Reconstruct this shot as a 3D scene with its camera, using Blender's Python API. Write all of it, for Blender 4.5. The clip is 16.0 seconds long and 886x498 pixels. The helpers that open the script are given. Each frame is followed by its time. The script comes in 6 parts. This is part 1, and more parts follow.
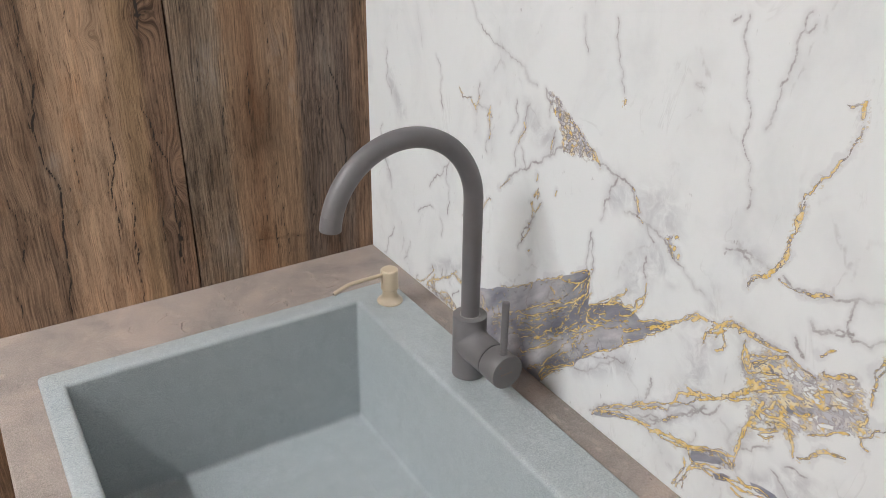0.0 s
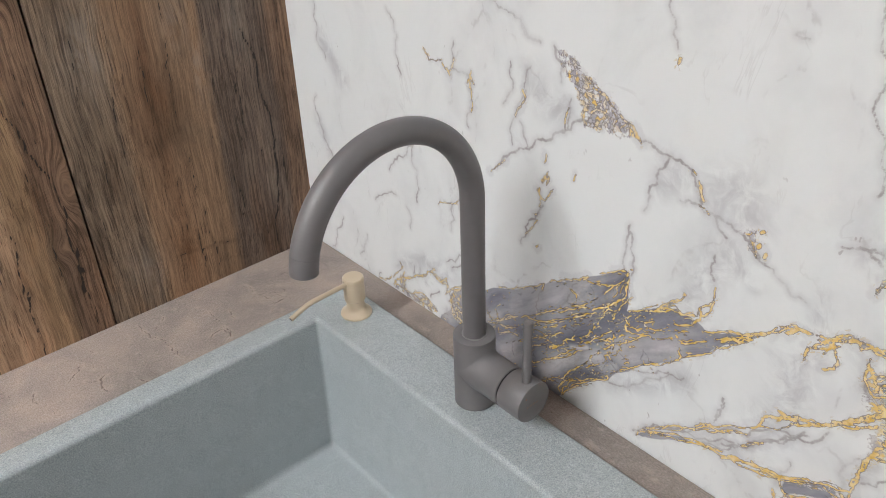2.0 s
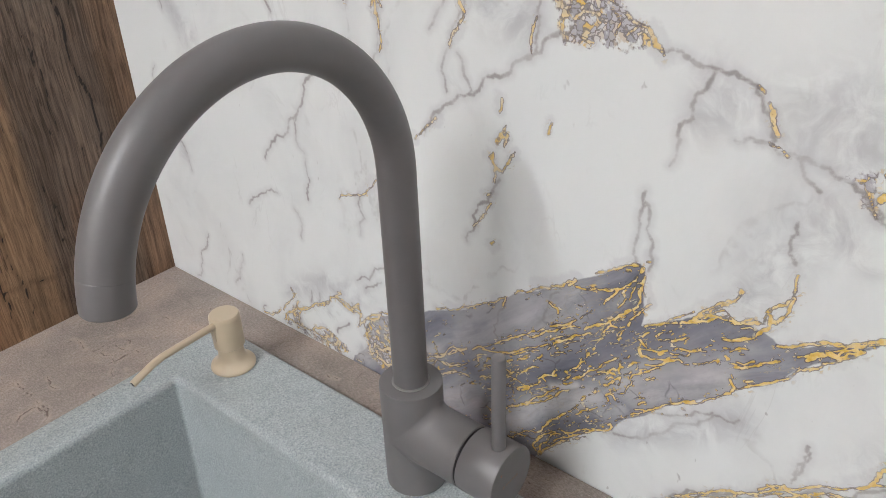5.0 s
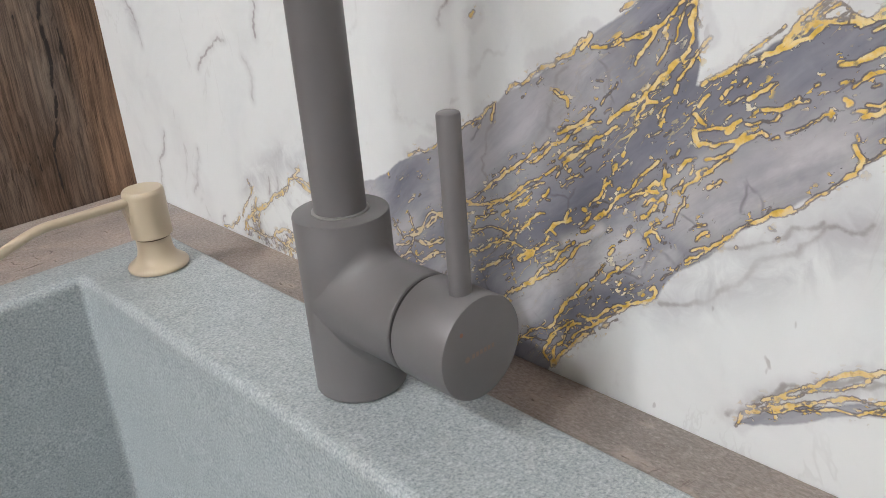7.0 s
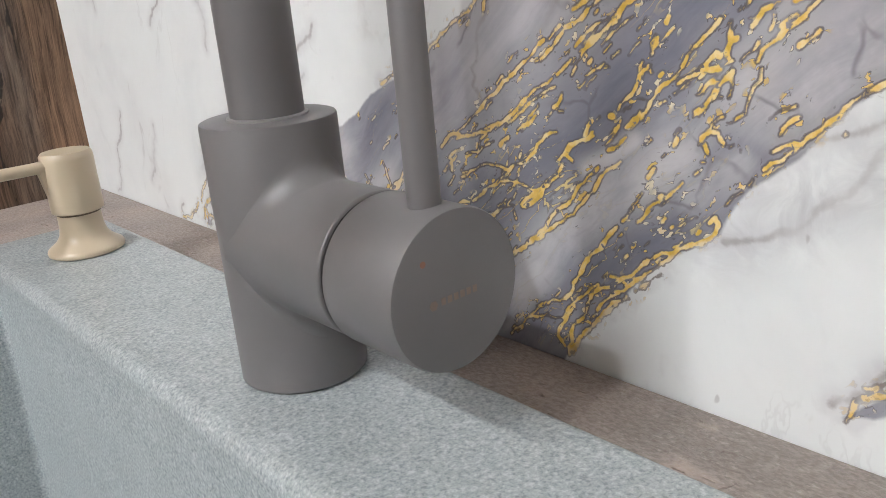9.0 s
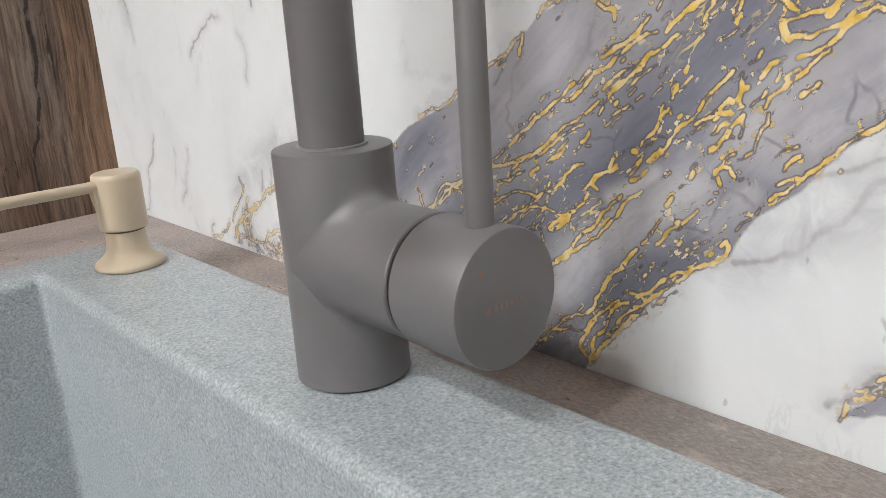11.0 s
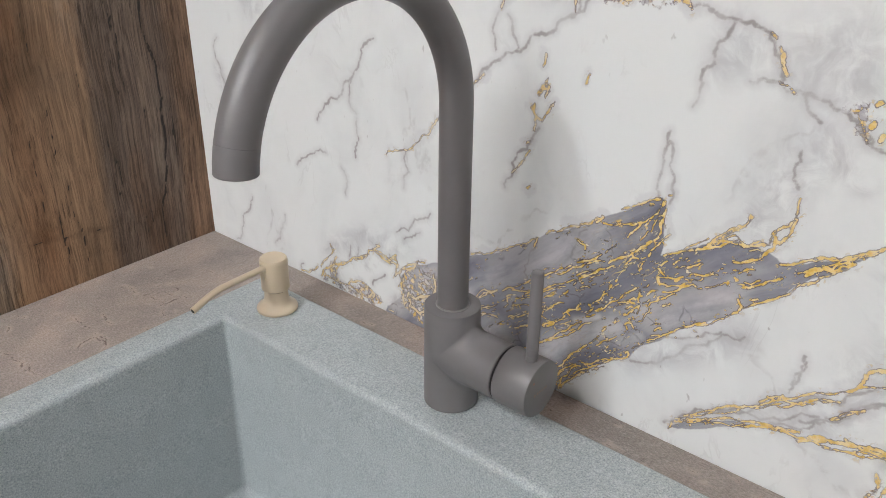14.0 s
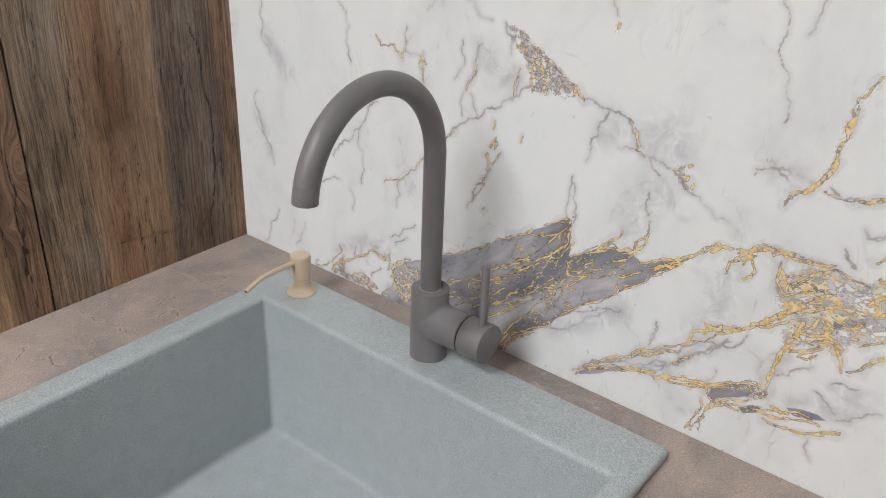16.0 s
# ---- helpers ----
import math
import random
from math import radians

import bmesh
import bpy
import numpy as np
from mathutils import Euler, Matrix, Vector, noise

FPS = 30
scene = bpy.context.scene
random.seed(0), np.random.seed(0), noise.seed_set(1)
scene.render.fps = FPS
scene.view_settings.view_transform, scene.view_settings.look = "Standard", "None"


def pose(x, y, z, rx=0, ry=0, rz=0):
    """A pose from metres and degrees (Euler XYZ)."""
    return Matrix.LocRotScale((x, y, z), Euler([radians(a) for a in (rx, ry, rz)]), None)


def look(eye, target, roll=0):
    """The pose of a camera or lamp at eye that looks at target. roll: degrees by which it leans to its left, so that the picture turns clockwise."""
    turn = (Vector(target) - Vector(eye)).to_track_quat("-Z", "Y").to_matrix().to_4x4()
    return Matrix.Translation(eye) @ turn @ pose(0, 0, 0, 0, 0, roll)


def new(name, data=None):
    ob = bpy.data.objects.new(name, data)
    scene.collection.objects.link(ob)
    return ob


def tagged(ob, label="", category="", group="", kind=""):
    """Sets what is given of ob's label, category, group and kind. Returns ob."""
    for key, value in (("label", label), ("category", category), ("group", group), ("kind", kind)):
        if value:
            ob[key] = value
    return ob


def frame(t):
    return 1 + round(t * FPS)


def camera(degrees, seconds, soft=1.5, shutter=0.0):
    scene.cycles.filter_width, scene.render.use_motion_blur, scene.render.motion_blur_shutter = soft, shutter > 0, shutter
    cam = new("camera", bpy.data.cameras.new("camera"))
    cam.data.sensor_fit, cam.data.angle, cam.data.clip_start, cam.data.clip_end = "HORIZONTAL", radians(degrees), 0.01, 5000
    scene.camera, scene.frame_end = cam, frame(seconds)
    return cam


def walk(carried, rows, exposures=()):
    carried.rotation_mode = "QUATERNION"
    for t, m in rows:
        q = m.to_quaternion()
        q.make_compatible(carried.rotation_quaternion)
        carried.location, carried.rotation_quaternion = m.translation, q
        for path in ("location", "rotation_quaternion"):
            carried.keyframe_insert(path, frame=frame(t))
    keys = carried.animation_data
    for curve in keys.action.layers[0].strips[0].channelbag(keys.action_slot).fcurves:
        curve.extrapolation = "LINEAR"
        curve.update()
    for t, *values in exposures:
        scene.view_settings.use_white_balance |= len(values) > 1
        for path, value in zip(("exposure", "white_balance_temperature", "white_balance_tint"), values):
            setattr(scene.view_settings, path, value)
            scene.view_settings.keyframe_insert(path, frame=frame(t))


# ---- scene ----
cam = camera(56.8, 16.0, soft=0.5)
PATH = [
    (0, (-0.575, -1.14, 1.528), (0.378, 0.373, 0.633), 0.7),
    (0.5, (-0.533, -1.078, 1.532), (0.426, 0.397, 0.58), -0.2),
    (1, (-0.509, -1.029, 1.529), (0.476, 0.396, 0.529), -1.2),
    (1.5, (-0.507, -0.973, 1.51), (0.526, 0.396, 0.479), -1.7),
    (2, (-0.524, -0.896, 1.508), (0.577, 0.395, 0.449), -2.2),
    (2.5, (-0.535, -0.839, 1.499), (0.643, 0.366, 0.422), -2.1),
    (3, (-0.538, -0.795, 1.484), (0.702, 0.344, 0.406), -1.8),
    (3.5, (-0.528, -0.757, 1.464), (0.759, 0.332, 0.388), -1.5),
    (4, (-0.484, -0.744, 1.419), (0.836, 0.34, 0.378), -1.1),
    (4.2, (-0.463, -0.738, 1.405), (0.86, 0.345, 0.368), -1.3),
    (6.3, (-0.302, -0.7, 1.214), (0.945, 0.586, 0.325), -4.3),
    (6.5, (-0.293, -0.699, 1.186), (0.946, 0.61, 0.32), -4.4),
    (7, (-0.273, -0.695, 1.125), (0.96, 0.659, 0.32), -4.5),
    (7.5, (-0.252, -0.687, 1.074), (0.976, 0.709, 0.337), -4.4),
    (8, (-0.226, -0.668, 1.041), (0.997, 0.766, 0.372), -4.7),
    (8.2, (-0.218, -0.662, 1.043), (1.007, 0.774, 0.381), -4.9),
    (10.3, (-0.204, -0.637, 1.028), (1.049, 0.798, 0.42), -4.9),
    (10.5, (-0.212, -0.643, 1.027), (1.046, 0.799, 0.446), -4.2),
    (11, (-0.243, -0.657, 1.048), (1.028, 0.77, 0.457), -3.7),
    (11.5, (-0.282, -0.674, 1.085), (1.013, 0.722, 0.473), -3.0),
    (12, (-0.329, -0.686, 1.13), (0.988, 0.668, 0.471), -2.1),
    (12.5, (-0.372, -0.693, 1.177), (0.962, 0.613, 0.458), -1.4),
    (13, (-0.416, -0.703, 1.227), (0.928, 0.55, 0.435), -0.8),
    (13.5, (-0.457, -0.724, 1.277), (0.906, 0.459, 0.415), 0.1),
    (14, (-0.492, -0.747, 1.316), (0.884, 0.384, 0.405), 0.7),
    (14.5, (-0.522, -0.77, 1.349), (0.867, 0.322, 0.412), 1.3),
    (15, (-0.582, -0.82, 1.39), (0.82, 0.253, 0.45), 1.9),
    (15.5, (-0.633, -0.859, 1.42), (0.774, 0.221, 0.497), 2.3),
    (16, (-0.696, -0.906, 1.446), (0.72, 0.18, 0.543), 2.4),
]
walk(cam, [(t, look(eye, target, roll)) for t, eye, target, roll in PATH],
     [(0, 0.02), (2.0, 0.0), (4.2, -0.03), (6.3, 0.04), (7.2, 0.15), (8.2, 0.25), (10.3, 0.29), (11.5, 0.24), (13.0, 0.07), (14.5, 0.0), (16, -0.03)])

# ---- world and light ----
world = bpy.data.worlds.new("world")
scene.world = world
world.use_nodes = True
world.node_tree.nodes["Background"].inputs["Color"].default_value = (0.9, 0.95, 1.0, 1)
world.node_tree.nodes["Background"].inputs["Strength"].default_value = 0.05
SPOT_GLOW, FILL_GLOW = 735.0, 19.4
SPOTS = [(-1.50, -0.09), (-1.50, -0.70)]
# large panels out of view, added for broad soft fill
FILL_PANELS = [(-2.00, -0.33), (-2.90, -0.33), (-0.90, -5.40)]

# ---- the plan, in metres ----
COUNTER = 0.9
DEPTH = 0.606          # worktop, from the marble wall to its front edge
RIM = 0.9132           # top of the sink's rim
ROOM_X, ROOM_Y, ROOM_Z = -3.4, -6.0, 2.5


# ---- node helpers ----
class Mat:
    def __init__(self, name):
        self.mat = bpy.data.materials.new(name)
        self.mat.use_nodes = True
        self.t = self.mat.node_tree
        self.bsdf = self.t.nodes["Principled BSDF"]
        self.pos = self.add("ShaderNodeTexCoord").outputs["Object"]

    def add(self, kind, **props):
        node = self.t.nodes.new(kind)
        for key, value in props.items():
            setattr(node, key, value)
        return node

    def put(self, socket, value):
        if isinstance(value, bpy.types.NodeSocket):
            self.t.links.new(value, socket)
        elif isinstance(value, tuple) and len(value) == 3 and socket.type == "RGBA":
            socket.default_value = (*value, 1)
        else:
            socket.default_value = value

    def math(self, op, a, b=0.0, clamp=False):
        node = self.add("ShaderNodeMath", operation=op, use_clamp=clamp)
        self.put(node.inputs[0], a)
        self.put(node.inputs[1], b)
        return node.outputs[0]

    def mix(self, fac, a, b, mode="MIX"):
        node = self.add("ShaderNodeMix", data_type="RGBA", blend_type=mode)
        self.put(node.inputs[0], fac)
        self.put(node.inputs[6], a)
        self.put(node.inputs[7], b)
        return node.outputs[2]

    def step(self, value, low, high, to0=0.0, to1=1.0):
        node = self.add("ShaderNodeMapRange", interpolation_type="SMOOTHSTEP")
        for n, v in enumerate((value, low, high, to0, to1)):
            self.put(node.inputs[n], v)
        return node.outputs[0]

    def scaled(self, x, y, z, vec=None, turn=(0, 0, 0)):
        node = self.add("ShaderNodeMapping")
        self.put(node.inputs["Vector"], vec or self.pos)
        node.inputs["Scale"].default_value = (x, y, z)
        node.inputs["Rotation"].default_value = turn
        return node.outputs[0]

    def noise(self, vec, scale, detail=4.0, rough=0.55, warp=0.0):
        node = self.add("ShaderNodeTexNoise")
        self.put(node.inputs["Vector"], vec)
        node.inputs["Scale"].default_value = scale
        node.inputs["Detail"].default_value = detail
        node.inputs["Roughness"].default_value = rough
        node.inputs["Distortion"].default_value = warp
        return node.outputs[0]

    def cells(self, vec, scale, feature="DISTANCE_TO_EDGE", out="Distance"):
        node = self.add("ShaderNodeTexVoronoi", feature=feature)
        self.put(node.inputs["Vector"], vec)
        node.inputs["Scale"].default_value = scale
        return node.outputs[out]

    def warp(self, vec, scale, amount, detail=3.0):
        node = self.add("ShaderNodeTexNoise")
        self.put(node.inputs["Vector"], vec)
        node.inputs["Scale"].default_value = scale
        node.inputs["Detail"].default_value = detail
        off = self.add("ShaderNodeVectorMath", operation="MULTIPLY_ADD")
        self.put(off.inputs[0], node.outputs["Color"])
        off.inputs[1].default_value = (amount,) * 3
        off.inputs[2].default_value = (-amount / 2,) * 3
        both = self.add("ShaderNodeVectorMath", operation="ADD")
        self.put(both.inputs[0], vec)
        self.put(both.inputs[1], off.outputs[0])
        return both.outputs[0]

    def field(self, name):
        return self.add("ShaderNodeAttribute", attribute_name=name).outputs["Fac"]

    def ramp(self, fac, *stops):
        node = self.add("ShaderNodeValToRGB")
        self.put(node.inputs[0], fac)
        ramp = node.color_ramp
        while len(ramp.elements) < len(stops):
            ramp.elements.new(0.5)
        for e, (at, colour) in zip(ramp.elements, stops):
            e.position, e.color = at, (*colour, 1)
        return node.outputs[0]

    def bump(self, height, strength, distance):
        node = self.add("ShaderNodeBump")
        node.inputs["Strength"].default_value = strength
        node.inputs["Distance"].default_value = distance
        self.put(node.inputs["Height"], height)
        self.put(self.bsdf.inputs["Normal"], node.outputs[0])

    def done(self, colour, rough, metal=0.0, spec=0.5):
        self.put(self.bsdf.inputs["Base Color"], colour)
        self.put(self.bsdf.inputs["Roughness"], rough)
        self.put(self.bsdf.inputs["Metallic"], metal)
        self.put(self.bsdf.inputs["Specular IOR Level"], spec)
        return self.mat


# ---- materials ----
def marble_material():
    m = Mat("printed_marble")
    p = m.pos
    n1, n2 = m.noise(p, 80, 5), m.noise(p, 330, 3)
    ragged = m.math("ADD", m.math("MULTIPLY", m.math("SUBTRACT", n1, 0.5), 0.006),
                    m.math("MULTIPLY", m.math("SUBTRACT", n2, 0.5), 0.005))
    # white ground with clouds, hair lines and smoke
    cloud = m.step(m.noise(m.warp(m.scaled(1, 1, 0.7), 6, 0.12), 9, 6, 0.62, 0.5), 0.46, 0.76)
    white = m.mix(m.math("MULTIPLY", cloud, 0.34), (0.786, 0.80, 0.80), (0.548, 0.562, 0.579))
    web = m.cells(m.warp(m.warp(m.scaled(1, 1.0, 0.62), 9, 0.10, 4), 60, 0.016), 8.5)
    some = m.step(m.noise(p, 11, 3), 0.46, 0.64)
    white = m.mix(m.math("MULTIPLY", m.step(web, 0.0, 0.20, 0.20, 0), some), white, (0.50, 0.49, 0.51))
    white = m.mix(m.math("MULTIPLY", m.step(web, 0.0, 0.018, 0.32, 0), m.math("MULTIPLY", some, m.step(n1, 0.42, 0.6))), white, (0.36, 0.335, 0.335))
    hair = m.math("ABSOLUTE", m.math("SUBTRACT", m.noise(m.scaled(1, 1, 0.5), 13, 5, 0.6, 0.9), 0.5))
    hair = m.math("MULTIPLY", m.step(hair, 0.0, 0.014, 1, 0), m.step(m.noise(p, 15, 3), 0.52, 0.66))
    white = m.mix(m.math("MULTIPLY", hair, 0.18), white, (0.42, 0.40, 0.40))
    smoke = m.math("MULTIPLY", m.field("smoke"), m.step(m.noise(m.warp(p, 30, 0.03), 40, 6, 0.65, 0.6), 0.32, 0.66))
    white = m.mix(m.math("MULTIPLY", smoke, 0.52), white, (0.37, 0.355, 0.385))
    speck = m.math("MULTIPLY", m.step(m.noise(m.scaled(1, 1, 0.55), 120, 2), 0.70, 0.75), m.step(m.noise(p, 9, 2), 0.5, 0.6))
    white = m.mix(m.math("MULTIPLY", speck, 0.55), white, (0.34, 0.31, 0.31))

    # streaked dark stone
    turned = m.scaled(1, 1, 1, m.warp(p, 18, 0.022), (radians(40), 0, 0))
    streak, silk = m.scaled(1, 0.22, 1, turned), m.scaled(1, 0.10, 1, turned)
    s1, s2, s3 = m.noise(streak, 36, 6, 0.62, 0.4), m.noise(silk, 60, 5, 0.65, 0.2), m.noise(m.warp(p, 30, 0.02), 26, 5, 0.6)
    stone = m.ramp(s1, (0.34, (0.160, 0.164, 0.208)), (0.46, (0.228, 0.231, 0.280)), (0.56, (0.300, 0.300, 0.348)), (0.68, (0.41, 0.405, 0.445)))
    deep = m.math("MULTIPLY", m.field("deep"), m.step(s3, 0.30, 0.55, 0.55, 1.0))
    stone = m.mix(m.math("MULTIPLY", deep, 0.80), stone, m.mix(m.step(s2, 0.35, 0.65), (0.112, 0.117, 0.158), (0.190, 0.194, 0.244)))
    pale = m.math("MULTIPLY", m.field("pale"), m.step(m.math("ADD", m.math("MULTIPLY", s1, 0.5), m.math("MULTIPLY", s3, 0.5)), 0.36, 0.56, 0.5, 1.0))
    stone = m.mix(pale, stone, m.mix(m.step(s2, 0.35, 0.62), (0.50, 0.482, 0.50), (0.63, 0.61, 0.62)))
    cracks = m.cells(m.warp(p, 40, 0.02), 30)
    stone = m.mix(m.math("MULTIPLY", m.step(cracks, 0.0, 0.03, 0.55, 0), m.step(m.noise(p, 30, 2), 0.53, 0.62)), stone, (0.15, 0.135, 0.155))
    hairs = m.noise(m.scaled(1, 0.12, 1, m.warp(turned, 60, 0.006)), 95, 3, 0.6)
    lines = m.math("MULTIPLY", m.step(m.noise(streak, 30, 3), 0.47, 0.56), m.step(m.math("MAXIMUM", m.field("pale"), m.math("SUBTRACT", 0.5, m.math("MULTIPLY", m.field("deep"), 0.9))), 0.12, 0.5, 1, 0.12))
    stray = m.math("ABSOLUTE", m.math("SUBTRACT", hairs, 0.5))
    stone = m.mix(m.math("MULTIPLY", m.step(stray, 0.011, 0.026, 0.65, 0), lines), stone, (0.13, 0.115, 0.12))
    stone = m.mix(m.math("MULTIPLY", m.math("MULTIPLY", m.step(stray, 0.006, 0.012, 0.95, 0), lines), m.step(n2, 0.42, 0.52)), stone, (0.76, 0.60, 0.27))
    gold = m.ramp(m.noise(p, 150, 4), (0.34, (0.66, 0.41, 0.06)), (0.47, (0.80, 0.55, 0.14)), (0.60, (0.84, 0.68, 0.34)))
    reach = m.add("ShaderNodeSeparateXYZ")
    m.put(reach.inputs[0], p)
    gilt = m.mix(m.step(reach.outputs[1], -0.47, -0.36, 0, 0.7), gold, (0.70, 0.63, 0.48))
    dark = m.step(m.math("ADD", m.field("dark"), m.math("MULTIPLY", ragged, 0.22)), -0.0004, 0.0010)
    colour = m.mix(dark, white, stone)

    # net of gold and cream strands round small islands; a lilac bloom beside the gold
    bent = m.warp(m.warp(m.scaled(1, 0.62, 1.15, p, (radians(-18), 0, 0)), 40, 0.020), 170, 0.010)
    edge, kind = m.cells(bent, 165), m.add("ShaderNodeSeparateColor")
    m.put(kind.inputs[0], m.cells(bent, 165, "F1", "Color"))
    knot = m.step(m.math("ADD", m.field("net"), m.math("MULTIPLY", ragged, 3.0)), -0.002, 0.003)
    near = m.step(m.math("ADD", m.field("gold"), m.math("MULTIPLY", m.math("SUBTRACT", m.noise(p, 40, 4, 0.6), 0.5), 0.030)), 0.0005, 0.0050, 1, 0)
    colour = m.mix(m.math("MULTIPLY", m.math("MULTIPLY", near, m.math("SUBTRACT", 1.0, dark)), 0.28), colour, (0.50, 0.485, 0.52))
    colour = m.mix(m.math("MULTIPLY", knot, m.step(kind.outputs[1], 0.50, 0.52, 0.8, 0)), colour, m.mix(kind.outputs[2], (0.40, 0.39, 0.44), (0.60, 0.59, 0.63)))
    wide = m.step(m.noise(p, 75, 3), 0.34, 0.66, 0.02, 0.26)
    over = m.math("SUBTRACT", edge, wide)
    strand = m.mix(m.step(m.noise(p, 52, 3), 0.44, 0.56), m.mix(m.step(n1, 0.45, 0.55), (0.44, 0.42, 0.45), (0.62, 0.60, 0.60)), m.mix(m.step(n1, 0.42, 0.58), (0.78, 0.56, 0.18), (0.78, 0.70, 0.50)))
    colour = m.mix(m.math("MULTIPLY", knot, m.step(over, 0.01, 0.09, 0.78, 0)), colour, (0.25, 0.215, 0.21))
    colour = m.mix(m.math("MULTIPLY", knot, m.step(over, -0.04, 0.0, 0.95, 0)), colour, strand)

    # speckled patches
    twist = m.warp(m.warp(p, 60, 0.014), 240, 0.006)
    seam, fill = m.cells(twist, 230), m.add("ShaderNodeSeparateColor")
    m.put(fill.inputs[0], m.cells(twist, 230, "F1", "Color"))
    grit = m.ramp(fill.outputs[0], (0.0, (0.40, 0.385, 0.43)), (0.34, (0.52, 0.50, 0.54)), (0.5, (0.72, 0.71, 0.71)), (0.74, (0.80, 0.66, 0.38)), (0.90, (0.78, 0.53, 0.13)))
    grit = m.mix(m.step(m.noise(p, 38, 3), 0.42, 0.60, 0.0, 0.75), grit, m.mix(m.step(fill.outputs[1], 0.4, 0.6), (0.40, 0.385, 0.43), (0.60, 0.585, 0.61)))
    grit = m.mix(m.step(seam, 0.04, 0.13, 0.85, 0), grit, (0.22, 0.19, 0.19))
    patch = m.step(m.math("ADD", m.field("speckled"), m.math("MULTIPLY", ragged, 2.2)), -0.001, 0.002)
    colour = m.mix(m.math("MULTIPLY", patch, m.step(m.noise(p, 120, 3), 0.36, 0.46)), colour, grit)

    # crumbs of gold and cream strewn beside the threads
    crumb = m.noise(m.scaled(1, 0.55, 1, m.warp(turned, 150, 0.004)), 430, 2, 0.5)
    strewn = m.math("MULTIPLY", m.step(m.math("ADD", m.field("gold"), m.math("MULTIPLY", m.math("SUBTRACT", m.noise(p, 50, 3), 0.5), 0.014)), 0.0008, 0.0036, 1, 0), m.step(dark, 0, 1, 0.4, 1.0))
    colour = m.mix(m.math("MULTIPLY", strewn, m.step(crumb, 0.575, 0.61, 0, 0.75)), colour, m.mix(dark, (0.34, 0.29, 0.285), (0.085, 0.075, 0.088)))
    colour = m.mix(m.math("MULTIPLY", strewn, m.step(crumb, 0.615, 0.635, 0, 0.95)), colour, m.mix(m.step(n1, 0.44, 0.56), (0.78, 0.71, 0.55), (0.80, 0.56, 0.15)))

    # grey veins, then gold ones with dark outlines and side lines
    fade = m.step(m.noise(p, 26, 3), 0.34, 0.62, 0.16, 0.85)
    grey = m.math("ADD", m.field("grey"), m.math("MULTIPLY", ragged, 0.4))
    colour = m.mix(m.step(grey, -0.0005, 0.006, 0.30, 0), colour, (0.47, 0.455, 0.47))
    colour = m.mix(m.math("MULTIPLY", m.step(grey, -0.0004, 0.0013, 1, 0), fade), colour, (0.31, 0.28, 0.285))
    g = m.math("ADD", m.field("gold"), m.math("MULTIPLY", ragged, m.math("SUBTRACT", 0.46, m.math("MULTIPLY", dark, 0.24))))
    colour = m.mix(m.math("MULTIPLY", m.step(g, 0.0003, 0.0008, 0.85, 0), m.step(n1, 0.38, 0.56, 0.4, 1.0)), colour, m.mix(dark, (0.19, 0.155, 0.145), (0.115, 0.095, 0.098)))
    loose = m.mix(m.step(m.noise(p, 64, 3), 0.42, 0.58), m.mix(0.35, gold, (0.60, 0.50, 0.34)), (0.74, 0.64, 0.45))
    loose = m.mix(m.step(m.noise(m.warp(p, 120, 0.008), 210, 4, 0.65), 0.56, 0.62, 0, 0.75), loose, (0.30, 0.245, 0.215))
    loose = m.mix(m.step(reach.outputs[1], -0.64, -0.48, 0.65, 0), loose, gold)
    bitten = m.step(m.noise(m.warp(p, 150, 0.008), 190, 3), 0.33, 0.39)
    colour = m.mix(m.math("MULTIPLY", m.step(g, -0.0002, 0.0002, 1, 0), bitten), colour, m.mix(dark, loose, gilt))
    m.bump(m.noise(p, 1100, 2), 0.06, 0.0004)
    return m.done(colour, m.step(m.noise(p, 20, 3), 0.3, 0.7, 0.30, 0.40), spec=0.4)


OAK, HONEY, TAN, RUST, ASH = (0.480, 0.318, 0.205), (0.365, 0.236, 0.136), (0.335, 0.212, 0.128), (0.285, 0.162, 0.092), (0.250, 0.184, 0.130)
UMBER, DUSK, BROWN = (0.245, 0.152, 0.098), (0.172, 0.124, 0.095), (0.285, 0.186, 0.122)
# tones across the boards and how strong the grain is there, from x = -0.70 to 0.02
TONES = [(-0.69, UMBER), (-0.60, RUST), (-0.57, BROWN), (-0.477, BROWN), (-0.461, OAK), (-0.385, OAK), (-0.366, HONEY), (-0.350, HONEY), (-0.338, UMBER), (-0.301, UMBER),
         (-0.299, ASH), (-0.236, ASH), (-0.221, TAN), (-0.192, RUST), (-0.164, TAN), (-0.123, TAN), (-0.110, DUSK), (-0.037, DUSK), (-0.022, UMBER)]
GRAIN = [(-0.69, 0.7), (-0.48, 0.7), (-0.455, 0.32), (-0.36, 0.36), (-0.34, 0.7), (-0.30, 1.0), (-0.23, 1.0), (-0.215, 0.42), (-0.13, 0.42), (-0.105, 0.9), (0.0, 0.8)]


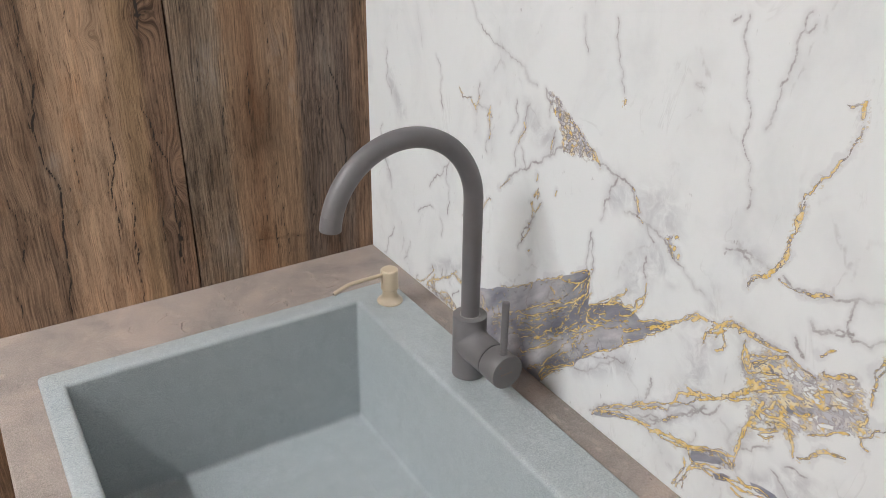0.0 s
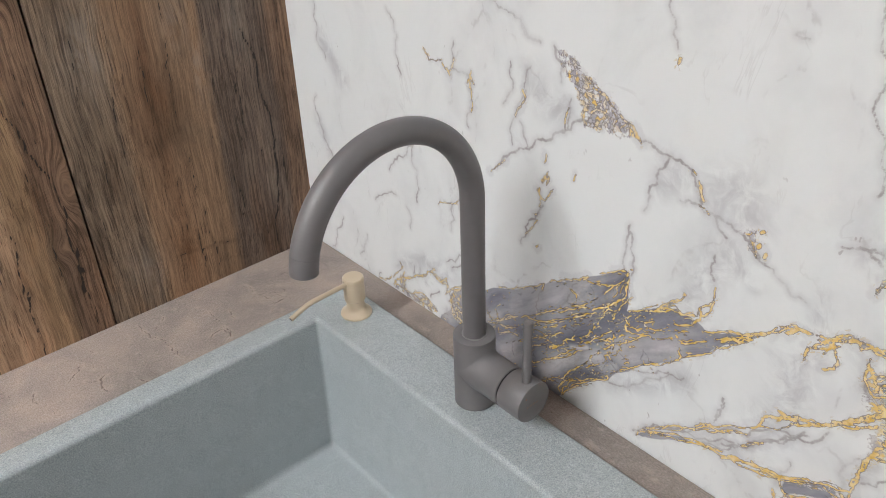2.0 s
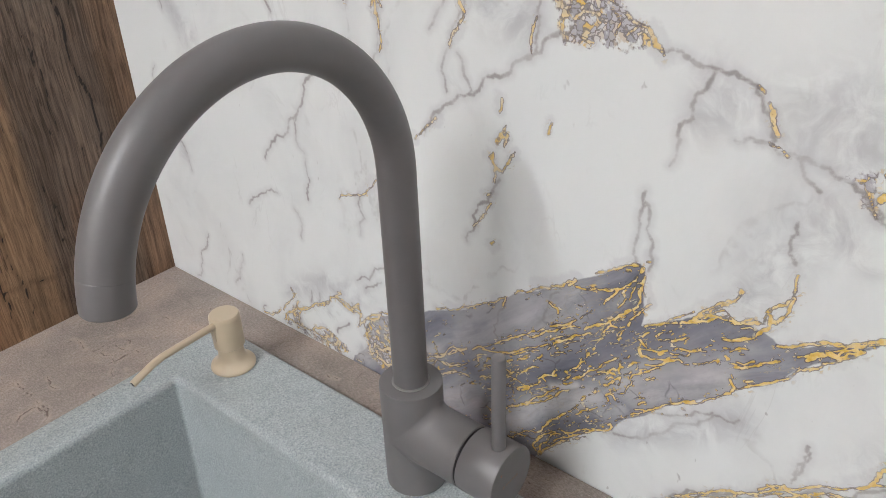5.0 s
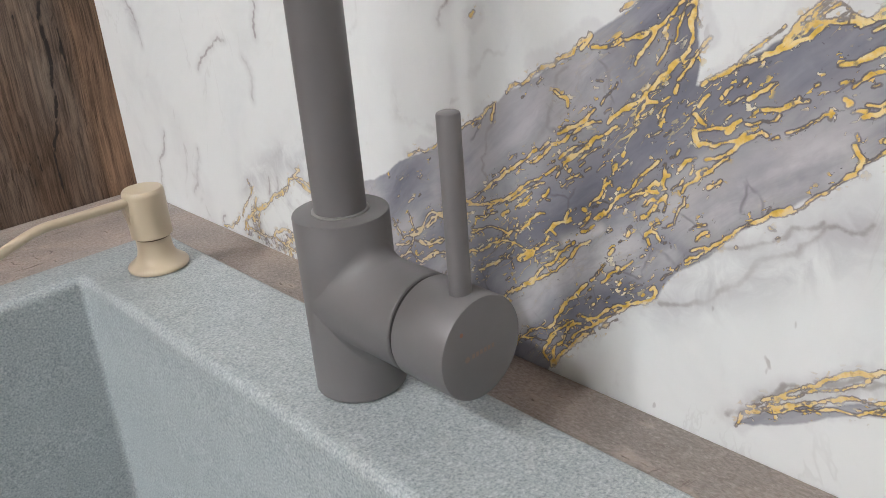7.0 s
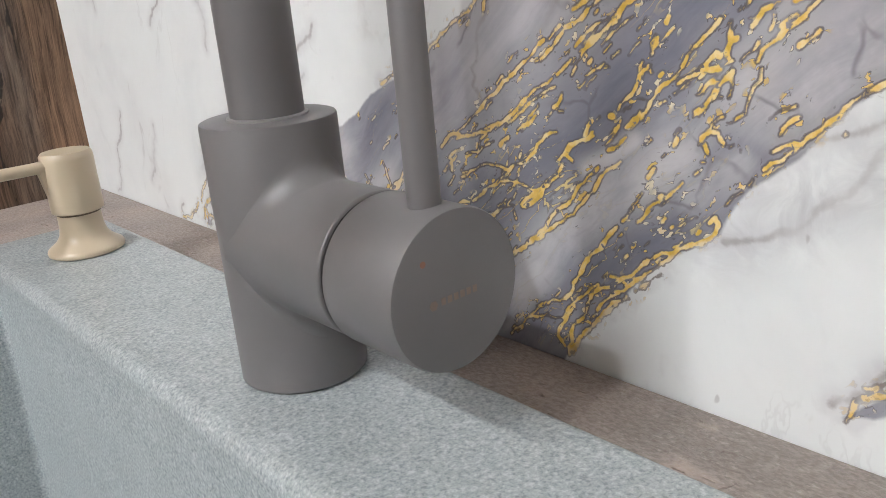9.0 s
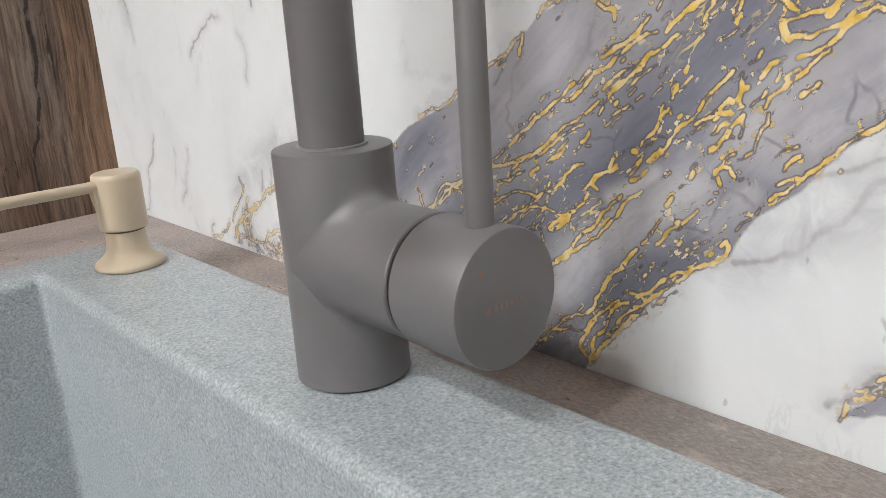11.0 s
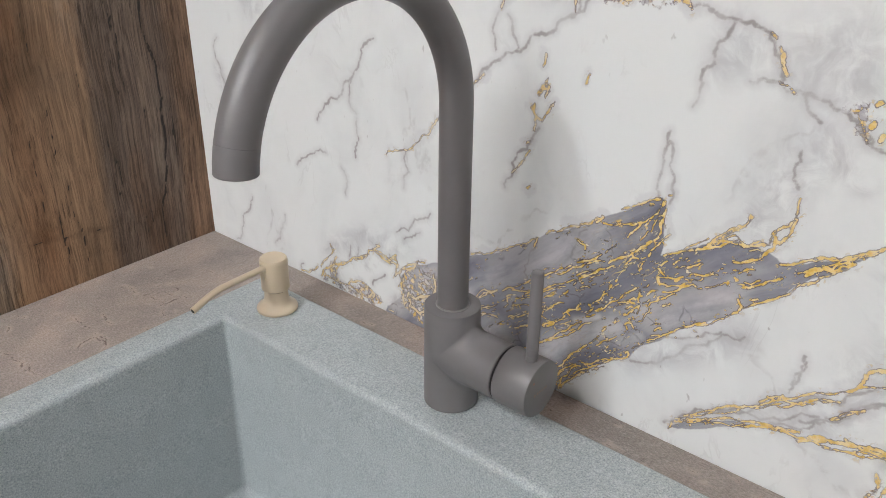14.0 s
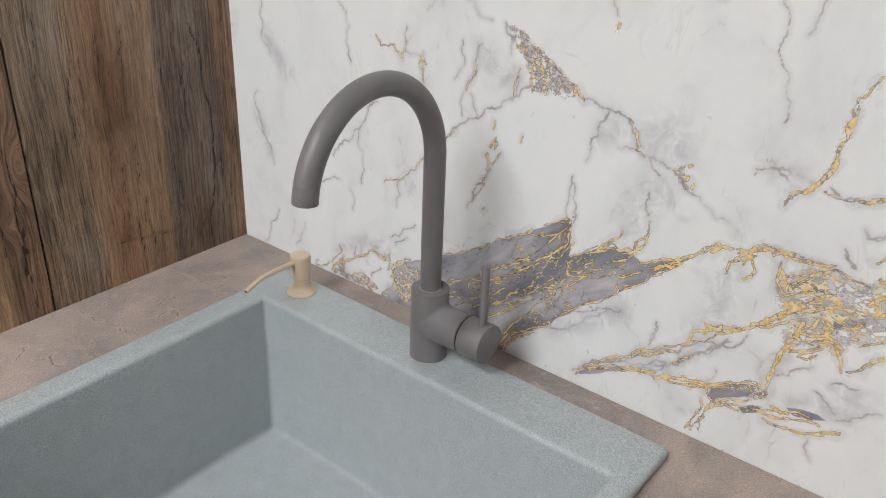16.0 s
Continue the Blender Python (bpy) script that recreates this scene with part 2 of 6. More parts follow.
def wood_material():
    m = Mat("weathered_oak")
    place = m.add("ShaderNodeSeparateXYZ")
    m.put(place.inputs[0], m.pos)
    x = place.outputs[0]
    side = m.step(x, -0.3002, -0.2998)
    joined = m.add("ShaderNodeCombineXYZ")
    m.put(joined.inputs[0], m.math("ADD", m.math("ADD", x, m.field("bend")), m.math("MULTIPLY", side, 0.7)))
    m.put(joined.inputs[2], m.math("ADD", place.outputs[2], m.math("MULTIPLY", side, 3.1)))
    p = m.warp(m.warp(joined.outputs[0], 5, 0.018), 18, 0.0018)
    fine = m.noise(m.scaled(1, 1, 0.03, p), 1100, 3, 0.65)
    fibre = m.noise(m.scaled(1, 1, 0.022, p), 360, 5, 0.75)
    broad = m.noise(m.scaled(1, 1, 0.09, p), 46, 5, 0.62, 0.2)
    stain = m.noise(m.scaled(1, 1, 0.38, p), 13, 5, 0.62, 0.6)
    tick = m.noise(m.scaled(1, 1, 0.05, p), 420, 3, 0.6, 0.1)
    stray = m.math("MULTIPLY", m.math("SUBTRACT", m.noise(m.scaled(1, 1, 0.10, p), 30, 4, 0.6), 0.5), 0.030)
    stray = m.math("MULTIPLY", stray, m.step(m.math("ABSOLUTE", m.math("ADD", x, 0.3)), 0.003, 0.02))
    across = m.math("DIVIDE", m.math("ADD", m.math("ADD", x, stray), 0.70), 0.72)
    tint = m.ramp(across, *[((at + 0.70) / 0.72, c) for at, c in TONES])
    force = m.ramp(across, *[((at + 0.70) / 0.72, (g, g, g)) for at, g in GRAIN])
    tone = m.mix(1.0, tint, m.ramp(broad, (0.34, (0.70, 0.67, 0.65)), (0.5, (1.0, 1.0, 1.0)), (0.66, (1.20, 1.19, 1.17))), "MULTIPLY")
    tone = m.mix(m.step(stain, 0.48, 0.66, 0, 0.62), tone, m.mix(1.0, tint, (0.60, 0.63, 0.66), "MULTIPLY"))
    warm = m.step(m.noise(m.scaled(1, 1, 0.3, p), 17, 4, 0.6), 0.53, 0.68, 0, 0.45)
    tone = m.mix(warm, tone, m.mix(1.0, tint, (1.00, 0.78, 0.60), "MULTIPLY"))
    tone = m.mix(force, tone, m.mix(1.0, tone, m.ramp(fibre, (0.37, (0.38, 0.35, 0.33)), (0.48, (0.90, 0.89, 0.88)), (0.60, (1.42, 1.40, 1.38))), "MULTIPLY"))
    tone = m.mix(m.step(fine, 0.40, 0.50, 0.55, 0), tone, m.mix(1.0, tone, (0.46, 0.43, 0.41), "MULTIPLY"))
    rows = m.step(m.noise(m.scaled(1, 1, 0.3, p), 19, 3), 0.40, 0.60, 0.2, 1.0)
    tone = m.mix(m.math("MULTIPLY", m.step(tick, 0.35, 0.42, 0.7, 0), rows), tone, m.mix(1.0, tint, (0.20, 0.17, 0.16), "MULTIPLY"))
    cloudy = m.noise(m.scaled(1, 1, 0.35, p), 60, 5, 0.65, 0.4)
    aged = m.math("MULTIPLY", m.field("stain"), m.step(cloudy, 0.30, 0.60, 0.35, 1.0))
    tone = m.mix(m.math("MULTIPLY", aged, 0.85), tone, m.mix(1.0, tone, (0.50, 0.43, 0.37), "MULTIPLY"))
    bare = m.math("MULTIPLY", m.field("bleach"), m.step(cloudy, 0.36, 0.62))
    tone = m.mix(m.math("MULTIPLY", bare, 0.6), tone, m.mix(fibre, (0.16, 0.135, 0.115), (0.62, 0.545, 0.47)))
    crack = m.math("ADD", m.field("crack"), m.math("MULTIPLY", m.math("SUBTRACT", m.noise(m.scaled(1, 1, 0.3), 260, 3), 0.5), 0.0016))
    tone = m.mix(m.step(crack, 0.0, 0.005, 0.42, 0), tone, m.mix(1.0, tone, (0.46, 0.42, 0.40), "MULTIPLY"))
    split = m.step(crack, 0.0, 0.0006, 1, 0)
    tone = m.mix(m.math("MULTIPLY", split, 0.93), tone, (0.022, 0.017, 0.014))
    m.bump(m.math("SUBTRACT", m.math("ADD", m.math("MULTIPLY", fibre, force), m.math("MULTIPLY", m.step(tick, 0.35, 0.45), 0.6)), m.math("MULTIPLY", split, 1.4)), 0.45, 0.0009)
    return m.done(tone, 0.56, spec=0.34)


def worktop_material():
    m = Mat("taupe_stone_laminate")
    p = m.pos
    cloud = m.noise(p, 8, 6, 0.62, 0.5)
    tone = m.ramp(cloud, (0.36, (0.250, 0.218, 0.200)), (0.5, (0.335, 0.284, 0.257)), (0.63, (0.445, 0.362, 0.315)))
    smear = m.noise(m.scaled(1, 0.5, 1), 40, 5, 0.65, 0.8)
    tone = m.mix(m.step(smear, 0.40, 0.66, 0, 0.5), tone, (0.39, 0.335, 0.303))
    grain, chaff = m.noise(m.scaled(1, 0.5, 1), 760, 4, 0.7), m.noise(m.scaled(1, 0.45, 1), 560, 3, 0.65)
    tone = m.mix(m.step(grain, 0.38, 0.62), m.mix(1.0, tone, (0.82, 0.80, 0.785), "MULTIPLY"), m.mix(1.0, tone, (1.12, 1.115, 1.11), "MULTIPLY"))
    tone = m.mix(m.step(chaff, 0.57, 0.66, 0, 0.34), tone, (0.53, 0.475, 0.435))
    tone = m.mix(m.step(chaff, 0.34, 0.42, 0.40, 0), tone, (0.17, 0.136, 0.120))
    rough_edge = m.math("ADD", m.field("crack"), m.math("MULTIPLY", m.math("SUBTRACT", m.noise(p, 300, 4), 0.5), 0.0016))
    crack = m.step(rough_edge, -0.0002, 0.0005, 1, 0)
    lip = m.math("MULTIPLY", m.step(rough_edge, 0.0004, 0.0042, 1, 0), m.step(m.noise(p, 70, 4), 0.42, 0.60))
    tick = m.math("MULTIPLY", m.step(m.noise(m.warp(m.scaled(0.35, 1, 1), 40, 0.03), 170, 3, 0.55, 0.6), 0.655, 0.685), m.step(m.noise(p, 13, 3), 0.54, 0.62))
    marks = m.math("MAXIMUM", crack, m.math("MULTIPLY", tick, 0.6))
    tone = m.mix(m.math("MULTIPLY", lip, 0.5), tone, (0.50, 0.40, 0.345))
    tone = m.mix(m.math("MULTIPLY", marks, 0.75), tone, (0.125, 0.085, 0.072))
    flakes = m.step(m.noise(p, 30, 6, 0.65, 0.6), 0.47, 0.52)
    high = m.math("SUBTRACT", m.math("ADD", m.math("MULTIPLY", grain, 0.55), m.math("MULTIPLY", flakes, 0.5)), marks)
    m.bump(high, 0.6, 0.0010)
    return m.done(tone, m.step(cloud, 0.3, 0.7, 0.40, 0.52), spec=0.4)


def granite_material():
    m = Mat("grey_blue_granite_composite")
    p = m.pos
    grains = m.noise(m.warp(p, 420, 0.0012), 800, 3, 0.60)
    tone = m.ramp(grains, (0.34, (0.240, 0.272, 0.286)), (0.43, (0.335, 0.372, 0.385)), (0.51, (0.384, 0.423, 0.433)), (0.59, (0.440, 0.478, 0.486)), (0.67, (0.545, 0.580, 0.584)))
    mottle = m.noise(p, 45, 4, 0.6)
    tone = m.mix(1.0, tone, m.ramp(mottle, (0.35, (0.95, 0.95, 0.95)), (0.65, (1.04, 1.04, 1.04))), "MULTIPLY")
    m.bump(m.noise(p, 700, 2), 0.035, 0.0003)
    m.put(m.bsdf.inputs["Coat Weight"], 0.55)
    m.put(m.bsdf.inputs["Coat Roughness"], 0.17)
    return m.done(tone, 0.48, spec=0.65)


def plain_material(name, colour, rough, metal=0.0, spec=0.5, grain=900.0, relief=0.05, vary=0.08):
    m = Mat(name)
    n = m.noise(m.pos, 35, 4)
    low = tuple(c * (1 - vary) for c in colour)
    high = tuple(min(1.0, c * (1 + vary)) for c in colour)
    m.bump(m.noise(m.pos, grain, 2), relief, 0.0003)
    return m.done(m.mix(m.step(n, 0.3, 0.7), low, high), m.step(m.noise(m.pos, 60, 3), 0.3, 0.7, rough * (1 - vary), min(1, rough * (1 + vary))), metal, spec)


def glow_material(name, colour, strength):
    m = Mat(name)
    m.put(m.bsdf.inputs["Emission Color"], colour)
    m.put(m.bsdf.inputs["Emission Strength"], strength)
    return m.done((0.8, 0.8, 0.8), 0.5)


MARBLE, WOOD, WORKTOP, GRANITE = marble_material(), wood_material(), worktop_material(), granite_material()
TAUPE = plain_material("matt_taupe_lacquer", (0.160, 0.152, 0.155), 0.41, spec=0.5, grain=1500, relief=0.08, vary=0.04)
BEIGE = plain_material("beige_lacquer", (0.575, 0.475, 0.342), 0.28, grain=1400, relief=0.02, vary=0.006)
UMBRA = plain_material("gap_shade_brown", (0.12, 0.085, 0.055), 0.6)
BLACK = plain_material("dark_gap", (0.012, 0.011, 0.011), 0.7)
ORANGE = plain_material("orange_print", (0.215, 0.160, 0.130), 0.45)
RED = plain_material("red_print", (0.25, 0.115, 0.075), 0.45)
# lighter than the lacquer: paints the thin glint on the faucet's collar
COLLAR_GLINT = plain_material("collar_glint_grey", (0.26, 0.25, 0.245), 0.4)
STEEL = plain_material("polished_steel", (0.62, 0.61, 0.60), 0.14, 1.0, relief=0.02)
PLASTER = plain_material("white_plaster", (0.74, 0.72, 0.69), 0.8, relief=0.3)
CARCASS = plain_material("dark_board", (0.10, 0.07, 0.05), 0.6)
TILE = plain_material("grey_floor_tile", (0.40, 0.38, 0.36), 0.5)
WHITE_METAL = plain_material("white_metal", (0.78, 0.78, 0.78), 0.4)
GLOW = glow_material("light_panel", (0.954, 0.967, 0.988), FILL_GLOW)
BRIGHT = glow_material("bright_light_panel", (0.954, 0.967, 0.988), SPOT_GLOW)


# ---- mesh helpers ----
def part(name, bm, material, parent=None, label="", angle=35):
    mesh = bpy.data.meshes.new(name)
    bmesh.ops.recalc_face_normals(bm, faces=bm.faces)
    bm.to_mesh(mesh)
    bm.free()
    mesh.polygons.foreach_set("use_smooth", [True] * len(mesh.polygons))
    mesh.set_sharp_from_angle(angle=radians(angle))
    mesh.materials.append(material)
    ob = new(name, mesh)
    if parent:
        ob.parent = parent
        ob.matrix_parent_inverse = parent.matrix_world.inverted()
    return tagged(ob, label)


def empty(name, x, y, z):
    ob = new(name)
    ob.location = (x, y, z)
    ob.empty_display_size = 0.05
    bpy.context.view_layer.update()
    return ob


def box(bm, lo, hi, bevel=0.0, segments=2):
    made = bmesh.ops.create_cube(bm, size=1.0, matrix=Matrix.LocRotScale(
        [(a + b) / 2 for a, b in zip(lo, hi)], None, [b - a for a, b in zip(lo, hi)]))
    if bevel:
        edges = list({e for v in made["verts"] for e in v.link_edges})
        bmesh.ops.bevel(bm, geom=edges, offset=bevel, segments=segments, affect="EDGES", profile=0.5)
    return bm


def boxed(lo, hi, bevel=0.0):
    return box(bmesh.new(), lo, hi, bevel)


def loft(bm, rings, cap_start=True, cap_end=True):
    made = [[bm.verts.new(p) for p in ring] for ring in rings]
    n = len(made[0])
    for a, b in zip(made, made[1:]):
        for k in range(n):
            bm.faces.new((a[k], a[(k + 1) % n], b[(k + 1) % n], b[k]))
    if cap_start:
        bm.faces.new(made[0][::-1])
    if cap_end:
        bm.faces.new(made[-1])
    return bm


def lathe(profile, x, y, n=64, **caps):
    """An upright turned body: profile of (radius, height)."""
    rings = []
    for r, h in profile:
        ring = []
        for k in range(n):
            a = 2 * math.pi * k / n
            ring.append((x + r * math.cos(a), y + r * math.sin(a), h))
        rings.append(ring)
    return loft(bmesh.new(), rings, **caps)


def lying(profile, x, z, n=64):
    """A turned body lying along y: profile of (radius, y)."""
    return loft(bmesh.new(), [[(x + r * math.cos(2 * math.pi * k / n), y, z + r * math.sin(2 * math.pi * k / n)) for k in range(n)] for r, y in profile])


def tube(path, radii, n=40):
    """A round bar along a path that lies in one upright plane."""
    path = [Vector(p) for p in path]
    rings = []
    for i, p in enumerate(path):
        d = (path[min(i + 1, len(path) - 1)] - path[max(i - 1, 0)]).normalized()
        side = Vector((0, 1, 0)) if abs(d.y) < 0.9 else Vector((1, 0, 0))
        u = d.cross(side).normalized()
        v = d.cross(u).normalized()
        rings.append([p + radii[i] * (math.cos(2 * math.pi * k / n) * u + math.sin(2 * math.pi * k / n) * v) for k in range(n)])
    return loft(bmesh.new(), rings)


def rounded(x0, x1, y0, y1, r, z, steps=8):
    ring = []
    for cx, cy, start in ((x1 - r, y1 - r, 0), (x0 + r, y1 - r, 90), (x0 + r, y0 + r, 180), (x1 - r, y0 + r, 270)):
        for k in range(steps + 1):
            a = radians(start + 90 * k / steps)
            ring.append((cx + r * math.cos(a), cy + r * math.sin(a), z))
    return ring


# ---- the setting ----
tagged(part("floor", boxed((ROOM_X, ROOM_Y, -0.1), (0.1, 0.1, 0.0)), TILE), "plain grey tiled showroom floor", "floor", kind="structure")
tagged(part("ceiling", boxed((ROOM_X, ROOM_Y, ROOM_Z), (0.1, 0.1, ROOM_Z + 0.1)), PLASTER), "plain white painted ceiling", "ceiling", kind="structure")
tagged(part("wall_west", boxed((ROOM_X - 0.1, ROOM_Y, 0), (ROOM_X, 0.1, ROOM_Z)), PLASTER), "plain white painted wall", "wall", kind="structure")
tagged(part("wall_south", boxed((ROOM_X - 0.1, ROOM_Y - 0.1, 0), (0.1, ROOM_Y, ROOM_Z)), PLASTER), "plain white painted wall", "wall", kind="structure")
tagged(part("wall_north", boxed((ROOM_X - 0.1, 0.014, 0), (0.1, 0.1, ROOM_Z)), CARCASS), "backing wall behind the wooden planks", "wall", kind="structure")


# ---- marble wall: vein fields on a fine grid; u runs from the corner towards the room, v up from the worktop ----
U = np.concatenate([np.linspace(0.0, 0.13, 82), np.linspace(0.1308, 0.70, 712), np.linspace(0.7016, 1.12, 260), np.linspace(1.2, -ROOM_Y, 24)])
V = np.concatenate([np.linspace(-0.9, -0.03, 12), np.linspace(-0.004, 0.20, 256), np.linspace(0.2016, 0.60, 250), np.linspace(0.66, ROOM_Z - 0.9, 16)])
GU, GV = np.meshgrid(U, V, indexing="ij")
FAR = 0.03
grey_field = np.full(GU.shape, FAR)
gold_field = np.full(GU.shape, FAR)
smoke_field, pale_field, deep_field = np.zeros(GU.shape), np.zeros(GU.shape), np.zeros(GU.shape)
dark_field = np.full(GU.shape, -FAR)
net_field = np.full(GU.shape, -FAR)
speckled_field = np.full(GU.shape, -FAR)
wander = random.Random(5)


def crooked(points, sway):
    """The line through the points, broken into short crooked pieces."""
    line = [np.array(p) for p in points]
    for _ in range(3):
        made = [line[0]]
        for a, b in zip(line, line[1:]):
            d = b - a
            if np.hypot(*d) > 0.004:
                made.append((a + b) / 2 + np.array((-d[1], d[0])) * wander.uniform(-sway, sway))
            made.append(b)
        line = made
    return line


def piece_distance(a, b, reach):
    """The grid's window round a piece of line, and its distances from the piece."""
    i0, i1 = np.searchsorted(U, (min(a[0], b[0]) - reach, max(a[0], b[0]) + reach))
    j0, j1 = np.searchsorted(V, (min(a[1], b[1]) - reach, max(a[1], b[1]) + reach))
    win = (slice(i0, i1), slice(j0, j1))
    pu, pv, d = GU[win] - a[0], GV[win] - a[1], b - a
    f = np.clip((pu * d[0] + pv * d[1]) / max(d @ d, 1e-12), 0, 1)
    return win, np.hypot(pu - f * d[0], pv - f * d[1])


def vein_into(field, width, points, sway):
    line = crooked(points, sway)
    half = width * 0.0005
    for n, (a, b) in enumerate(zip(line, line[1:])):
        win, dist = piece_distance(a, b, 0.028)
        field[win] = np.minimum(field[win], dist - half * wander.uniform(0.4, 1.35))


def grey_vein(width, *points):
    vein_into(grey_field, width, points, 0.20)


def braid(width, points, sway):
    """A gold vein; a broad one is made of strands that part and meet."""
    strands = 1 if width < 1.6 or len(points) < 3 else 2 if width < 3.2 else 3
    for n in range(strands):
        aside = width * 0.0004 if strands > 1 else 0.0
        line = [(u + wander.uniform(-aside, aside), v + wander.uniform(-aside, aside)) for u, v in points]
        vein_into(gold_field, width * (1.0, 0.56, 0.45)[strands - 1], line, sway)


def gold_vein(width, *points):
    braid(width * 0.66, points, 0.20)


def gold_thread(width, *points):
    braid(width * 0.86, points, 0.12)


def smoke(width, *points):
    for a, b in zip(points, points[1:]):
        win, dist = piece_distance(np.array(a), np.array(b), width * 0.0025)
        smoke_field[win] = np.maximum(smoke_field[win], np.exp(-(dist / (width * 0.001)) ** 2))


def stroke_into(field, width, force, points):
    for a, b in zip(points, points[1:]):
        win, dist = piece_distance(np.array(a), np.array(b), width * 0.0025)
        field[win] = np.maximum(field[win], force * np.exp(-(dist / (width * 0.001)) ** 2))


def pale_stroke(width, force, *points):
    stroke_into(pale_field, width, force, points)


def deep_stroke(width, force, *points):
    stroke_into(deep_field, width, force, points)


def region_into(field, points):
    ring = crooked([*points, points[0]], 0.06)
    best = np.full(GU.shape, FAR)
    inside = np.zeros(GU.shape, bool)
    for a, b in zip(ring, ring[1:]):
        win, dist = piece_distance(a, b, FAR)
        best[win] = np.minimum(best[win], dist)
        if a[1] != b[1]:
            rows = slice(*np.searchsorted(V, sorted((a[1], b[1]))))
            inside[:, rows] ^= GU[:, rows] < a[0] + (GV[:, rows] - a[1]) * (b[0] - a[0]) / (b[1] - a[1])
    np.maximum(field, np.where(inside, best, -best), out=field)


def dark_region(*points):
    region_into(dark_field, points)


def net_region(*points):
    region_into(net_field, points)


def speckled_region(*points):
    region_into(speckled_field, points)


grey_vein(0.8, (0.065, 0.35), (0.061, 0.332), (0.064, 0.3), (0.077, 0.284))
grey_vein(0.7, (0.046, 0.229), (0.05, 0.186), (0.068, 0.154), (0.072, 0.131))
grey_vein(0.7, (0.204, 0.369), (0.215, 0.358), (0.219, 0.339), (0.217, 0.319), (0.223, 0.3))
grey_vein(1, (0.308, 0.328), (0.326, 0.327), (0.333, 0.323), (0.333, 0.301))
grey_vein(0.7, (0.309, 0.356), (0.308, 0.338))
grey_vein(0.6, (0.332, 0.301), (0.331, 0.288), (0.329, 0.271))
grey_vein(1.2, (0.399, 0.396), (0.405, 0.387), (0.415, 0.38), (0.423, 0.38))
grey_vein(1.2, (0.439, 0.38), (0.451, 0.365), (0.449, 0.35))
grey_vein(1.3, (0.37, 0.241), (0.385, 0.258), (0.4, 0.271), (0.418, 0.28), (0.439, 0.292), (0.455, 0.306), (0.465, 0.317), (0.475, 0.323))
grey_vein(0.8, (0.391, 0.272), (0.391, 0.297), (0.397, 0.314), (0.407, 0.331))
grey_vein(0.8, (0.387, 0.354), (0.39, 0.337), (0.385, 0.321), (0.378, 0.31))
grey_vein(0.7, (0.413, 0.356), (0.407, 0.34), (0.405, 0.334))
grey_vein(1.1, (0.461, 0.338), (0.46, 0.321), (0.453, 0.304))
grey_vein(0.8, (0.411, 0.277), (0.405, 0.288), (0.4, 0.299))
grey_vein(1.2, (0.433, 0.221), (0.424, 0.202), (0.412, 0.181), (0.405, 0.166))
grey_vein(0.9, (0.265, 0.261), (0.249, 0.243), (0.237, 0.223), (0.224, 0.205), (0.199, 0.188), (0.189, 0.174))
grey_vein(0.8, (0.241, 0.187), (0.243, 0.169), (0.238, 0.149))
grey_vein(0.8, (0.237, 0.223), (0.233, 0.204), (0.241, 0.191))
grey_vein(0.9, (0.078, 0.064), (0.064, 0.042), (0.054, 0.021), (0.042, 0.003))
grey_vein(0.7, (0.13, 0.059), (0.121, 0.038), (0.11, 0.02))
grey_vein(0.7, (0.218, 0.135), (0.225, 0.117), (0.223, 0.107))
grey_vein(0.6, (0.3, 0.17), (0.303, 0.152), (0.297, 0.135))
grey_vein(0.6, (0.155, 0.121), (0.172, 0.135), (0.198, 0.144))
grey_vein(0.6, (0.287, 0.089), (0.31, 0.109), (0.328, 0.12))
grey_vein(1.2, (0.534, 0.323), (0.553, 0.32), (0.569, 0.317), (0.581, 0.315), (0.59, 0.308), (0.597, 0.297), (0.6, 0.288))
grey_vein(1.2, (0.58, 0.283), (0.597, 0.286), (0.612, 0.282), (0.627, 0.28), (0.636, 0.276), (0.646, 0.27), (0.653, 0.261))
grey_vein(1.1, (0.565, 0.315), (0.56, 0.305), (0.557, 0.29), (0.55, 0.271), (0.547, 0.261))
grey_vein(1, (0.535, 0.242), (0.532, 0.223), (0.531, 0.204), (0.533, 0.195))
grey_vein(0.9, (0.612, 0.282), (0.619, 0.271), (0.625, 0.267))
grey_vein(1, (0.621, 0.225), (0.616, 0.236), (0.618, 0.248))
grey_vein(0.8, (0.646, 0.268), (0.667, 0.257), (0.684, 0.242), (0.697, 0.241))
grey_vein(1.0, (0.773, 0.297), (0.783, 0.291), (0.799, 0.292), (0.818, 0.3), (0.841, 0.309), (0.862, 0.314))
grey_vein(1.2, (0.723, 0.302), (0.732, 0.298), (0.74, 0.294))
grey_vein(0.7, (0.711, 0.297), (0.732, 0.304), (0.749, 0.3), (0.761, 0.297))
grey_vein(1.0, (0.841, 0.309), (0.839, 0.292), (0.84, 0.277), (0.845, 0.271), (0.87, 0.285))
grey_vein(1.1, (0.807, 0.27), (0.811, 0.263), (0.824, 0.268), (0.839, 0.278))
grey_vein(0.35, (0.693, 0.503), (0.696, 0.474), (0.701, 0.451), (0.712, 0.413), (0.721, 0.377), (0.725, 0.342))
grey_vein(0.5, (0.749, 0.514), (0.746, 0.499), (0.742, 0.483), (0.739, 0.465), (0.734, 0.44), (0.728, 0.415))
grey_vein(0.4, (0.754, 0.506), (0.746, 0.498))
grey_vein(0.3, (0.541, 0.475), (0.55, 0.439), (0.556, 0.426), (0.561, 0.405))
